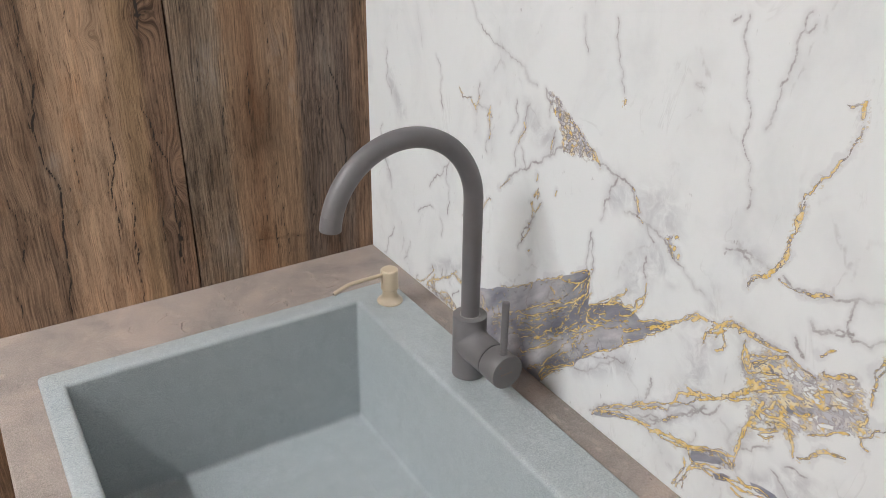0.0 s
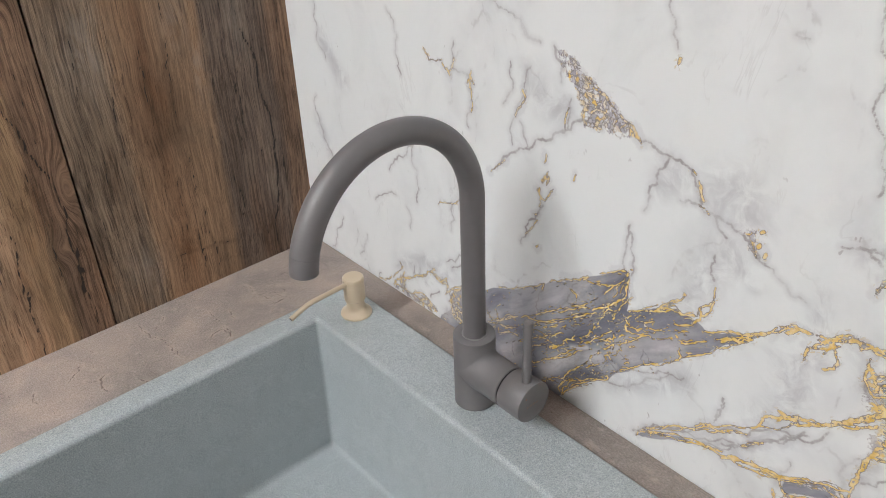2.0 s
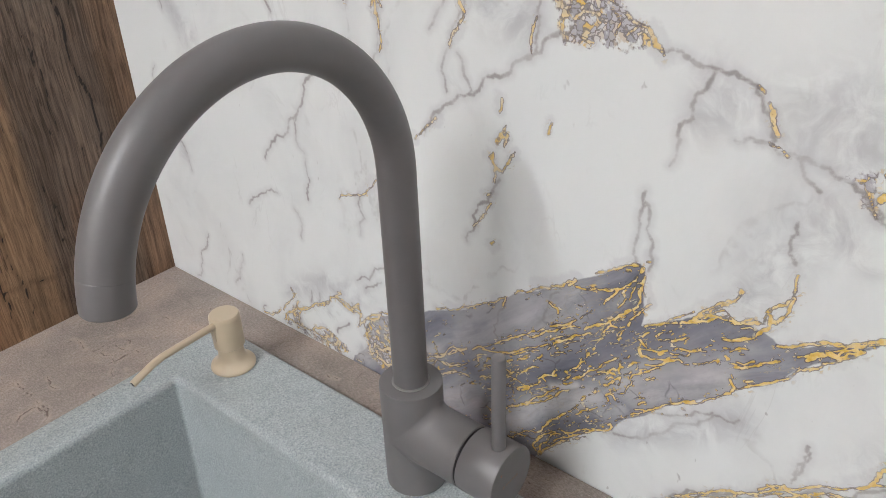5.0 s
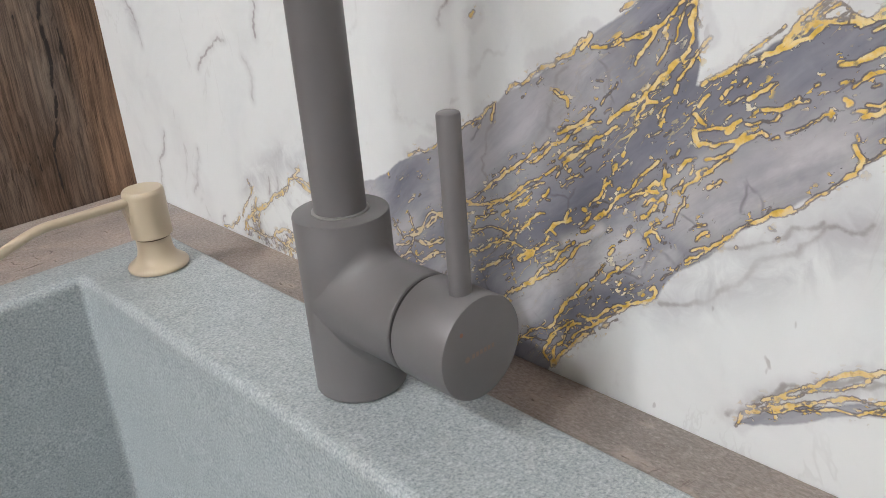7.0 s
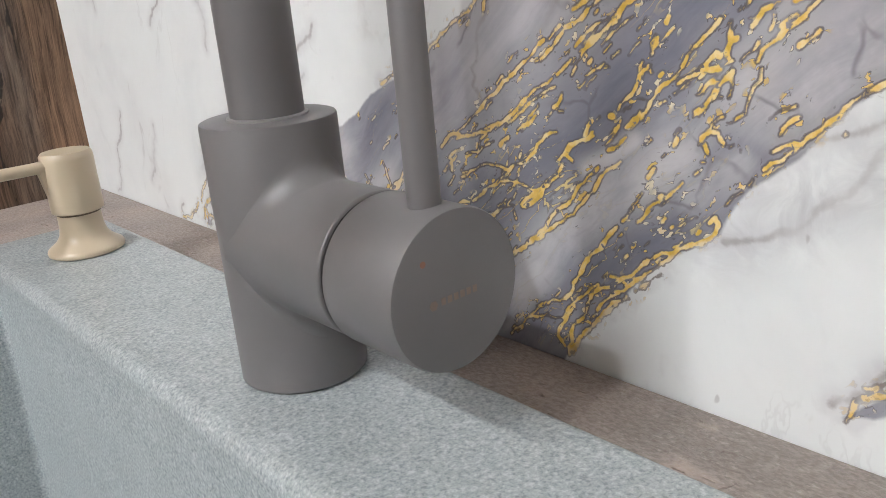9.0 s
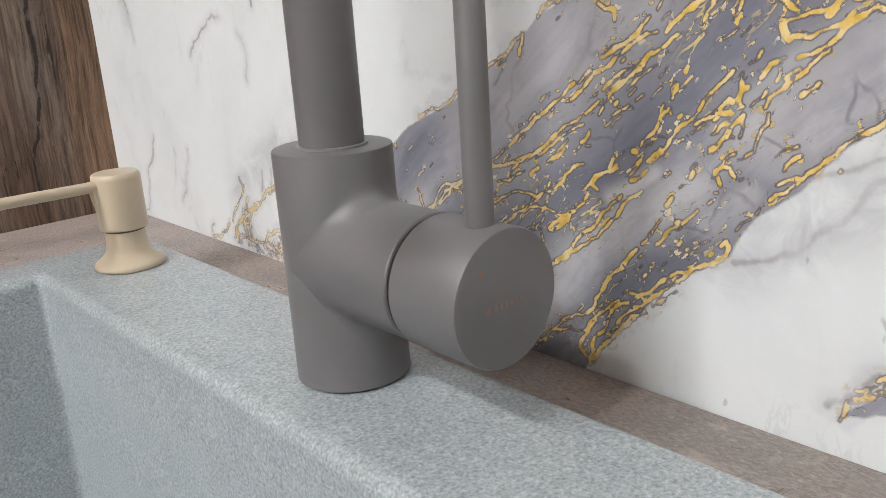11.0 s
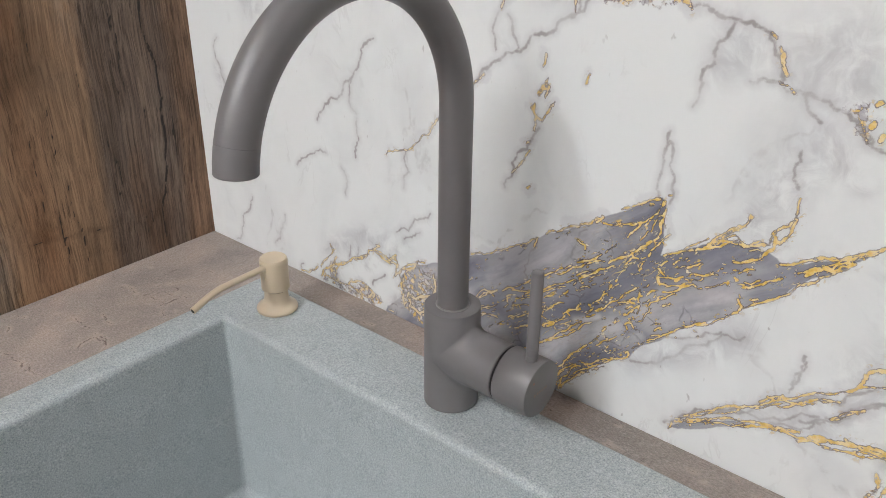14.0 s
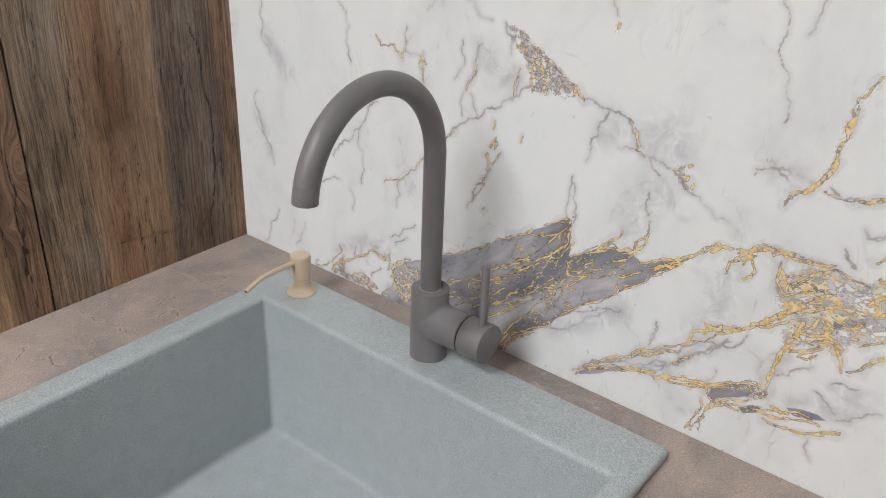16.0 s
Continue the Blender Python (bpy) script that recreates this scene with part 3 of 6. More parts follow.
grey_vein(0.4, (0.494, 0.468), (0.497, 0.451), (0.503, 0.434))
grey_vein(0.6, (0.287, 0.453), (0.31, 0.427), (0.331, 0.414), (0.355, 0.408), (0.378, 0.4), (0.4, 0.395), (0.404, 0.383), (0.421, 0.38))
grey_vein(1, (0.797, 0.248), (0.803, 0.239), (0.809, 0.234))
grey_vein(0.7, (0.649, 0.434), (0.658, 0.433))
grey_vein(0.8, (0.678, 0.495), (0.685, 0.5))
grey_vein(0.8, (0.529, 0.057), (0.559, 0.074), (0.584, 0.095), (0.608, 0.112))
grey_vein(0.7, (0.543, 0.089), (0.574, 0.097), (0.592, 0.109))
grey_vein(1.2, (0.563, 0.016), (0.579, 0.031), (0.601, 0.047), (0.623, 0.062), (0.646, 0.076), (0.675, 0.089), (0.695, 0.112), (0.72, 0.126))
grey_vein(0.9, (0.637, 0.054), (0.661, 0.062), (0.682, 0.082), (0.697, 0.099))
grey_vein(1.2, (0.738, 0.229), (0.756, 0.227), (0.77, 0.228), (0.784, 0.229), (0.796, 0.228), (0.804, 0.222))
grey_vein(0.9, (0.749, 0.216), (0.749, 0.204), (0.753, 0.191))
grey_vein(1, (0.829, 0.085), (0.845, 0.097), (0.861, 0.108))
grey_vein(0.8, (0.704, 0.062), (0.714, 0.076), (0.715, 0.088))
gold_vein(1.4, (0.277, 0.162), (0.3, 0.171), (0.317, 0.186), (0.33, 0.2), (0.342, 0.21))
gold_vein(2.6, (0.741, 0.27), (0.751, 0.287), (0.764, 0.299), (0.772, 0.323), (0.776, 0.341), (0.777, 0.357), (0.776, 0.374))
gold_vein(4.5, (0.751, 0.287), (0.765, 0.3), (0.772, 0.323))
gold_vein(4, (0.776, 0.341), (0.777, 0.356))
gold_vein(1.8, (0.776, 0.374), (0.786, 0.387), (0.797, 0.403), (0.804, 0.414), (0.806, 0.423))
gold_vein(1.0, (0.806, 0.423), (0.809, 0.431), (0.811, 0.441))
gold_vein(4.5, (0.808, 0.447), (0.808, 0.459))
gold_vein(1.2, (0.794, 0.453), (0.805, 0.456))
gold_vein(1.6, (0.796, 0.292), (0.804, 0.292), (0.818, 0.3))
gold_thread(1.3, (0.1970, 0.0470), (0.1990, 0.0420), (0.2010, 0.0410), (0.1920, 0.0300), (0.1850, 0.0230), (0.1810, 0.0160))
gold_thread(1.2, (0.1970, 0.0460), (0.2020, 0.0420))
gold_thread(1.6, (0.1500, 0.0010), (0.1610, 0.0020), (0.1700, 0.0080), (0.1760, 0.0140))
gold_thread(1.6, (0.2050, 0.0350), (0.2020, 0.0290), (0.1990, 0.0240), (0.1920, 0.0180), (0.1840, 0.0120), (0.1810, 0.0050))
gold_thread(1.5, (0.2020, 0.0270), (0.2080, 0.0270), (0.2040, 0.0210), (0.2020, 0.0130), (0.2050, 0.0070), (0.2130, 0.0080))
gold_thread(1.2, (0.1970, 0.0230), (0.1990, 0.0190), (0.2030, 0.0160))
gold_thread(2.2, (0.2000, 0.0250), (0.2110, 0.0290), (0.2210, 0.0350), (0.2290, 0.0420), (0.2390, 0.0470), (0.2480, 0.0520), (0.2520, 0.0580), (0.2570, 0.0610))
gold_thread(2.4, (0.2570, 0.0610), (0.2640, 0.0590), (0.2710, 0.0560), (0.2770, 0.0540), (0.2830, 0.0560), (0.2870, 0.0540))
gold_thread(1.2, (0.2870, 0.0540), (0.2860, 0.0480), (0.2830, 0.0420), (0.2870, 0.0450))
gold_thread(1.6, (0.2610, 0.0670), (0.2650, 0.0670), (0.2600, 0.0630), (0.2550, 0.0600))
gold_thread(1.6, (0.2760, 0.0590), (0.2830, 0.0600), (0.2880, 0.0590), (0.2880, 0.0530))
gold_thread(1.4, (0.2600, 0.0610), (0.2690, 0.0600), (0.2770, 0.0570), (0.2860, 0.0620))
gold_thread(1.2, (0.2810, 0.0600), (0.2860, 0.0650), (0.2870, 0.0600))
gold_thread(1.2, (0.2650, 0.0570), (0.2740, 0.0540), (0.2800, 0.0570))
gold_thread(1.2, (0.2310, 0.0410), (0.2400, 0.0450), (0.2480, 0.0510))
gold_thread(1.3, (0.1860, 0.0120), (0.1880, 0.0080), (0.1960, 0.0080), (0.2060, 0.0070), (0.2210, 0.0100))
gold_thread(1.8, (0.2210, 0.0100), (0.2250, 0.0150), (0.2360, 0.0190), (0.2450, 0.0190), (0.2460, 0.0160))
gold_thread(1.2, (0.2460, 0.0160), (0.2380, 0.0100), (0.2280, 0.0080), (0.2230, 0.0100))
gold_thread(1.2, (0.2380, 0.0150), (0.2400, 0.0110), (0.2350, 0.0060))
gold_thread(1.8, (0.2500, 0.0160), (0.2540, 0.0130), (0.2490, 0.0070), (0.2550, 0.0020))
gold_thread(1.3, (0.2530, 0.0150), (0.2570, 0.0120), (0.2540, 0.0060))
gold_thread(1.2, (0.2320, 0.0070), (0.2420, 0.0060), (0.2490, 0.0050))
gold_thread(1.6, (0.3210, 0.0690), (0.3140, 0.0680), (0.3060, 0.0620), (0.2980, 0.0570), (0.2940, 0.0530))
gold_thread(1.8, (0.2940, 0.0530), (0.3020, 0.0550), (0.3090, 0.0600), (0.3130, 0.0660))
gold_thread(1.4, (0.2930, 0.0520), (0.2870, 0.0460), (0.2840, 0.0410))
gold_thread(1.4, (0.2930, 0.0520), (0.2900, 0.0460), (0.2930, 0.0410), (0.2890, 0.0330))
gold_thread(1.4, (0.3030, 0.0490), (0.2990, 0.0520), (0.3040, 0.0570), (0.2970, 0.0550))
gold_thread(1.5, (0.2950, 0.0470), (0.2960, 0.0410), (0.2920, 0.0340), (0.2960, 0.0280), (0.2940, 0.0220), (0.2970, 0.0140))
gold_thread(1.8, (0.3020, 0.0310), (0.3000, 0.0260), (0.3040, 0.0210), (0.3020, 0.0120))
gold_thread(1.5, (0.2970, 0.0170), (0.3020, 0.0210), (0.3040, 0.0250))
gold_thread(1.4, (0.2780, 0.0020), (0.2820, 0.0020))
grey_vein(0.7, (0.2540, 0.0690), (0.2570, 0.0670), (0.2600, 0.0650))
grey_vein(0.6, (0.2370, 0.0570), (0.2370, 0.0520), (0.2350, 0.0470))
grey_vein(0.5, (0.2260, 0.0550), (0.2260, 0.0490), (0.2240, 0.0420))
grey_vein(0.8, (0.2780, 0.0630), (0.2800, 0.0590), (0.2810, 0.0580))
grey_vein(0.6, (0.1540, 0.0100), (0.1490, 0.0060), (0.1510, 0.0040))
grey_vein(0.8, (0.2720, 0.0390), (0.2650, 0.0330), (0.2550, 0.0220))
grey_vein(0.8, (0.1990, 0.0130), (0.1980, 0.0070))
grey_vein(0.7, (0.2050, 0.0160), (0.2030, 0.0080))
grey_vein(0.6, (0.3160, 0.0980), (0.3080, 0.0920), (0.2970, 0.0850))
smoke(4, (0.2000, 0.0230), (0.2010, 0.0110))
smoke(4, (0.2260, 0.0110), (0.2420, 0.0110), (0.2520, 0.0090))
smoke(3, (0.2490, 0.0360), (0.2470, 0.0390))
smoke(5, (0.2730, 0.0040), (0.2870, 0.0200), (0.2950, 0.0130))
smoke(4, (0.2640, 0.0590), (0.2770, 0.0560))
smoke(3, (0.2930, 0.0450), (0.2940, 0.0350))
grey_vein(1.2, (0.655, 0.065), (0.675, 0.078), (0.693, 0.096), (0.706, 0.112), (0.737, 0.138))
gold_vein(3, (0.865, 0.217), (0.873, 0.214), (0.869, 0.202))
gold_vein(2.6, (0.874, 0.27), (0.872, 0.247), (0.873, 0.225))
gold_vein(1.6, (0.825, 0.137), (0.839, 0.152), (0.853, 0.161), (0.865, 0.166))
gold_vein(1.4, (0.881, 0.185), (0.871, 0.193), (0.881, 0.203), (0.89, 0.211))
dark_region((0.761, 0.204), (0.774, 0.215), (0.79, 0.217), (0.794, 0.207), (0.777, 0.198), (0.763, 0.197))
dark_region((0.796, 0.182), (0.812, 0.193), (0.829, 0.196), (0.83, 0.185), (0.807, 0.173))
net_region((0.75, 0.199), (0.76, 0.209), (0.776, 0.226), (0.8, 0.223), (0.818, 0.222), (0.86, 0.241), (0.88, 0.201), (0.831, 0.171), (0.819, 0.162), (0.82, 0.143), (0.808, 0.151), (0.789, 0.149), (0.774, 0.137), (0.765, 0.12), (0.767, 0.146), (0.769, 0.171), (0.757, 0.178))
speckled_region((0.439, 0.38), (0.46, 0.376), (0.474, 0.364), (0.495, 0.353), (0.512, 0.342), (0.526, 0.334), (0.534, 0.323), (0.515, 0.319), (0.499, 0.32), (0.479, 0.318), (0.472, 0.323), (0.47, 0.337), (0.462, 0.353), (0.448, 0.362))
speckled_region((0.184, 0.008), (0.205, 0.011), (0.225, 0.007), (0.240, 0.018), (0.258, 0.016), (0.268, 0.008), (0.260, 0.001), (0.216, -0.001), (0.183, 0.001))
speckled_region((0.190, 0.016), (0.198, 0.028), (0.207, 0.024), (0.206, 0.012), (0.196, 0.008))
speckled_region((0.290, 0.016), (0.293, 0.045), (0.312, 0.060), (0.333, 0.066), (0.346, 0.045), (0.338, 0.015), (0.315, 0.002))
speckled_region((0.636, 0.279), (0.646, 0.283), (0.652, 0.272), (0.653, 0.26), (0.644, 0.266))
speckled_region((0.713, 0.063), (0.751, 0.085), (0.764, 0.088), (0.763, 0.077), (0.751, 0.071), (0.752, 0.08))
smoke(14, (0.565, 0.312), (0.577, 0.303), (0.563, 0.291))
smoke(22, (0.609, 0.3), (0.631, 0.308), (0.639, 0.291))
smoke(18, (0.61, 0.222), (0.619, 0.242), (0.637, 0.254))
smoke(16, (0.693, 0.165), (0.699, 0.18), (0.708, 0.159))
smoke(12, (0.529, 0.057), (0.572, 0.083), (0.608, 0.112))
smoke(12, (0.599, 0.197), (0.611, 0.216), (0.623, 0.238))
smoke(16, (0.41, 0.346), (0.433, 0.327), (0.451, 0.325))
smoke(17, (0.690, 0.176), (0.697, 0.158), (0.704, 0.140), (0.697, 0.126), (0.684, 0.114))
smoke(9, (0.630, 0.262), (0.640, 0.246), (0.655, 0.238))
smoke(14, (0.624, 0.055), (0.666, 0.068), (0.706, 0.112))
smoke(18, (0.756, 0.218), (0.778, 0.218), (0.794, 0.21))
smoke(14, (0.823, 0.11), (0.841, 0.113))
smoke(14, (0.732, 0.3), (0.746, 0.296))
smoke(12, (0.296, 0.077), (0.248, 0.072), (0.195, 0.042))
smoke(12, (0.07, 0.308), (0.09, 0.286), (0.11, 0.264))
smoke(10, (0.043, 0.197), (0.067, 0.146))
smoke(14, (0.808, 0.09), (0.836, 0.095))
grey_vein(0.9, (0.757, 0.096), (0.753, 0.105), (0.756, 0.116), (0.763, 0.129))
grey_vein(0.8, (0.77, 0.107), (0.785, 0.121), (0.798, 0.13))
grey_vein(0.7, (0.804, 0.107), (0.818, 0.099), (0.827, 0.091))
grey_vein(0.8, (0.816, 0.119), (0.829, 0.123), (0.838, 0.124))

# the band of dark stone: its outline, pale and deep strokes, gold threads
dark_region((0.321, -0.005), (0.270, -0.005), (0.274, 0.006), (0.290, 0.021), (0.296, 0.037), (0.291, 0.043), (0.299, 0.055), (0.314, 0.065), (0.331, 0.073), (0.371, 0.094), (0.399, 0.106), (0.422, 0.121), (0.438, 0.132),
            (0.459, 0.145), (0.479, 0.156), (0.493, 0.167), (0.511, 0.178), (0.528, 0.191), (0.536, 0.195), (0.540, 0.190), (0.540, 0.175), (0.542, 0.161), (0.541, 0.152), (0.554, 0.160), (0.569, 0.170),
            (0.580, 0.175), (0.592, 0.178), (0.604, 0.180), (0.613, 0.178), (0.622, 0.173), (0.630, 0.176), (0.638, 0.180), (0.646, 0.184), (0.658, 0.188), (0.670, 0.195),
            (0.659, 0.183), (0.647, 0.173), (0.634, 0.162), (0.627, 0.152), (0.608, 0.137), (0.586, 0.117), (0.561, 0.097), (0.536, 0.073), (0.528, 0.059), (0.521, 0.055),
            (0.512, 0.049), (0.503, 0.041), (0.496, 0.033), (0.488, 0.026), (0.480, 0.017), (0.470, 0.004), (0.466, -0.004), (0.418, -0.0045), (0.370, -0.005))
dark_region((0.565, 0.012), (0.576, 0.023), (0.592, 0.034), (0.611, 0.043), (0.630, 0.047), (0.622, 0.041), (0.600, 0.030), (0.580, 0.018))
pale_stroke(16, 1.0, (0.543, 0.099), (0.556, 0.112), (0.568, 0.120), (0.579, 0.130), (0.592, 0.134))
pale_stroke(10, 0.9, (0.444, 0.022), (0.465, 0.043), (0.481, 0.057), (0.499, 0.070), (0.512, 0.079))
pale_stroke(3.5, 1.0, (0.479, 0.073), (0.489, 0.078), (0.498, 0.084))
pale_stroke(7, 0.8, (0.519, 0.069), (0.526, 0.074), (0.534, 0.080))
pale_stroke(22, 0.62, (0.405, 0.092), (0.435, 0.114), (0.465, 0.130), (0.49, 0.148))
pale_stroke(5, 0.7, (0.393, 0.080), (0.416, 0.096), (0.430, 0.108))
pale_stroke(12, 0.9, (0.385, 0.012), (0.402, 0.022), (0.412, 0.028))
pale_stroke(13, 0.9, (0.285, 0.012), (0.300, 0.038), (0.318, 0.052), (0.340, 0.062))
pale_stroke(9, 0.6, (0.330, 0.024), (0.352, 0.042), (0.372, 0.056))
pale_stroke(6, 0.5, (0.512, 0.150), (0.525, 0.165))
deep_stroke(16, 0.8, (0.452, 0.062), (0.487, 0.093), (0.501, 0.113), (0.512, 0.125), (0.524, 0.134))
deep_stroke(9, 0.9, (0.415, 0.052), (0.437, 0.067), (0.452, 0.075), (0.467, 0.082))
deep_stroke(5, 0.9, (0.540, 0.109), (0.552, 0.117), (0.562, 0.126))
deep_stroke(6, 0.9, (0.536, 0.080), (0.554, 0.096), (0.565, 0.105), (0.575, 0.113), (0.595, 0.130))
deep_stroke(9, 0.7, (0.456, 0.012), (0.470, 0.032), (0.486, 0.044), (0.501, 0.053), (0.514, 0.063))
deep_stroke(11, 1.0, (0.548, 0.143), (0.560, 0.150), (0.574, 0.162), (0.592, 0.172), (0.604, 0.176))
deep_stroke(3, 0.8, (0.532, 0.163), (0.535, 0.178))
deep_stroke(8, 0.9, (0.405, 0.055), (0.418, 0.042), (0.430, 0.023))
deep_stroke(6, 0.8, (0.608, 0.156), (0.626, 0.167), (0.642, 0.178))
grey_vein(0.7, (0.432, 0.092), (0.428, 0.104), (0.432, 0.117), (0.438, 0.128))
grey_vein(0.6, (0.462, 0.114), (0.470, 0.128), (0.473, 0.142), (0.481, 0.153))
grey_vein(0.6, (0.500, 0.145), (0.508, 0.158), (0.511, 0.172))
gold_thread(1.4, (0.408, 0.073), (0.413, 0.078), (0.418, 0.079), (0.423, 0.079), (0.428, 0.080), (0.433, 0.081), (0.438, 0.084), (0.443, 0.086), (0.446, 0.088), (0.451, 0.092), (0.456, 0.096), (0.461, 0.099), (0.466, 0.102))
gold_thread(0.8, (0.418, 0.080), (0.424, 0.084), (0.428, 0.087), (0.432, 0.090))
gold_thread(1.4, (0.432, 0.090), (0.436, 0.094), (0.442, 0.098), (0.449, 0.103), (0.454, 0.107), (0.459, 0.111), (0.463, 0.114))
gold_thread(0.7, (0.465, 0.114), (0.467, 0.116), (0.470, 0.119))
gold_thread(1.3, (0.475, 0.123), (0.479, 0.125), (0.484, 0.127))
gold_thread(2.1, (0.484, 0.122), (0.485, 0.123))
gold_thread(2.2, (0.478, 0.110), (0.481, 0.112), (0.484, 0.115), (0.488, 0.118), (0.492, 0.120), (0.495, 0.124), (0.498, 0.126))
gold_thread(1.4, (0.468, 0.103), (0.472, 0.106), (0.474, 0.108))
gold_thread(0.8, (0.474, 0.103), (0.476, 0.106))
gold_thread(0.6, (0.488, 0.114), (0.493, 0.118), (0.496, 0.120), (0.498, 0.121))
gold_thread(0.9, (0.480, 0.103), (0.483, 0.105), (0.487, 0.107), (0.489, 0.106))
gold_thread(1.4, (0.490, 0.109), (0.493, 0.111))
gold_thread(1.4, (0.481, 0.107), (0.482, 0.108))
gold_thread(1.4, (0.477, 0.099), (0.478, 0.100))
gold_thread(1.3, (0.466, 0.092), (0.469, 0.095), (0.470, 0.097))
gold_thread(2.0, (0.468, 0.091), (0.470, 0.091))
gold_thread(1.4, (0.449, 0.083), (0.452, 0.085), (0.456, 0.087), (0.458, 0.089))
gold_thread(2.1, (0.440, 0.077), (0.442, 0.079), (0.444, 0.080))
gold_thread(0.9, (0.428, 0.072), (0.429, 0.075), (0.430, 0.078), (0.433, 0.080))
gold_thread(0.9, (0.449, 0.073), (0.450, 0.075))
gold_thread(1.4, (0.441, 0.065), (0.444, 0.068), (0.446, 0.070))
gold_thread(1.3, (0.419, 0.064), (0.422, 0.065))
gold_thread(1.4, (0.412, 0.069), (0.414, 0.071), (0.418, 0.073))
gold_thread(2.0, (0.413, 0.069), (0.413, 0.064))
gold_thread(1.3, (0.479, 0.084), (0.480, 0.087), (0.482, 0.089))
gold_thread(2.1, (0.468, 0.075), (0.470, 0.077), (0.473, 0.080), (0.477, 0.082), (0.480, 0.083), (0.482, 0.085))
gold_thread(1.4, (0.470, 0.077), (0.473, 0.075))
gold_thread(1.4, (0.469, 0.073), (0.467, 0.070))
gold_thread(1.4, (0.492, 0.093), (0.493, 0.095), (0.497, 0.098), (0.499, 0.101), (0.500, 0.104), (0.502, 0.106), (0.504, 0.107))
gold_thread(2.2, (0.503, 0.107), (0.504, 0.105))
gold_thread(0.9, (0.500, 0.106), (0.501, 0.108))
gold_thread(2.2, (0.504, 0.110), (0.505, 0.113), (0.506, 0.115))
gold_thread(0.9, (0.509, 0.119), (0.510, 0.121))
gold_thread(0.0, (0.509, 0.114), (0.509, 0.114))
gold_thread(2.0, (0.489, 0.091), (0.490, 0.091))
gold_thread(1.4, (0.489, 0.085), (0.492, 0.088), (0.493, 0.090))
gold_thread(1.4, (0.496, 0.094), (0.497, 0.095))
gold_thread(0.0, (0.499, 0.097), (0.502, 0.097))
gold_thread(1.3, (0.499, 0.090), (0.500, 0.093), (0.501, 0.091))
gold_thread(0.9, (0.507, 0.096), (0.509, 0.097))
gold_thread(0.7, (0.506, 0.099), (0.507, 0.100))
gold_thread(1.4, (0.507, 0.104), (0.508, 0.105))
gold_thread(1.4, (0.488, 0.080), (0.492, 0.082), (0.495, 0.085))
gold_thread(1.4, (0.444, 0.035), (0.450, 0.040), (0.456, 0.046), (0.462, 0.052), (0.468, 0.058), (0.474, 0.064), (0.478, 0.068), (0.482, 0.072), (0.484, 0.074))
gold_thread(1.4, (0.512, 0.087), (0.514, 0.089))
gold_thread(1.3, (0.512, 0.084), (0.513, 0.086))
gold_thread(0.7, (0.508, 0.080), (0.509, 0.081))
gold_thread(1.7, (0.503, 0.073), (0.505, 0.076))
gold_thread(1.4, (0.513, 0.102), (0.516, 0.104), (0.519, 0.105), (0.521, 0.107), (0.523, 0.109), (0.525, 0.111), (0.526, 0.110))
gold_thread(2.2, (0.521, 0.107), (0.523, 0.106), (0.525, 0.107))
gold_thread(1.4, (0.520, 0.104), (0.521, 0.105))
gold_thread(0.9, (0.519, 0.099), (0.521, 0.100), (0.522, 0.102))
gold_thread(2.2, (0.522, 0.097), (0.524, 0.099), (0.525, 0.101))
gold_thread(1.4, (0.526, 0.102), (0.528, 0.104), (0.530, 0.106))
gold_thread(1.0, (0.530, 0.106), (0.530, 0.102), (0.529, 0.099))
gold_thread(1.4, (0.519, 0.094), (0.520, 0.095))
gold_thread(1.0, (0.525, 0.103), (0.524, 0.103))
gold_thread(1.0, (0.527, 0.099), (0.526, 0.099))
gold_thread(1.3, (0.529, 0.109), (0.528, 0.111), (0.529, 0.114), (0.531, 0.115))
gold_thread(2.0, (0.529, 0.114), (0.529, 0.116), (0.529, 0.119))
gold_thread(0.9, (0.528, 0.108), (0.530, 0.109))
gold_thread(0.9, (0.532, 0.109), (0.534, 0.111), (0.536, 0.112), (0.537, 0.114))
gold_thread(0.9, (0.531, 0.122), (0.533, 0.123), (0.534, 0.124), (0.535, 0.126))
gold_thread(1.4, (0.535, 0.118), (0.536, 0.119), (0.538, 0.122), (0.540, 0.123), (0.542, 0.124))
gold_thread(0.0, (0.534, 0.120), (0.535, 0.120))
gold_thread(1.0, (0.540, 0.117), (0.541, 0.119), (0.541, 0.121))
gold_thread(1.4, (0.543, 0.118), (0.544, 0.119))
gold_thread(0.9, (0.545, 0.120), (0.547, 0.121))
gold_thread(1.4, (0.537, 0.109), (0.538, 0.112), (0.541, 0.114), (0.544, 0.117), (0.547, 0.119), (0.550, 0.122), (0.553, 0.125), (0.555, 0.126))
gold_thread(1.4, (0.548, 0.113), (0.549, 0.114), (0.552, 0.116), (0.553, 0.117))
gold_thread(1.0, (0.538, 0.107), (0.538, 0.104), (0.536, 0.102), (0.535, 0.099), (0.534, 0.095), (0.531, 0.093))
gold_thread(0.9, (0.523, 0.088), (0.524, 0.091), (0.526, 0.093), (0.528, 0.094))
gold_thread(0.0, (0.529, 0.092), (0.530, 0.092))
gold_thread(1.4, (0.520, 0.085), (0.521, 0.087), (0.523, 0.089), (0.526, 0.089), (0.527, 0.087), (0.528, 0.086))
gold_thread(1.3, (0.522, 0.085), (0.523, 0.083))
gold_thread(1.0, (0.521, 0.080), (0.522, 0.080))
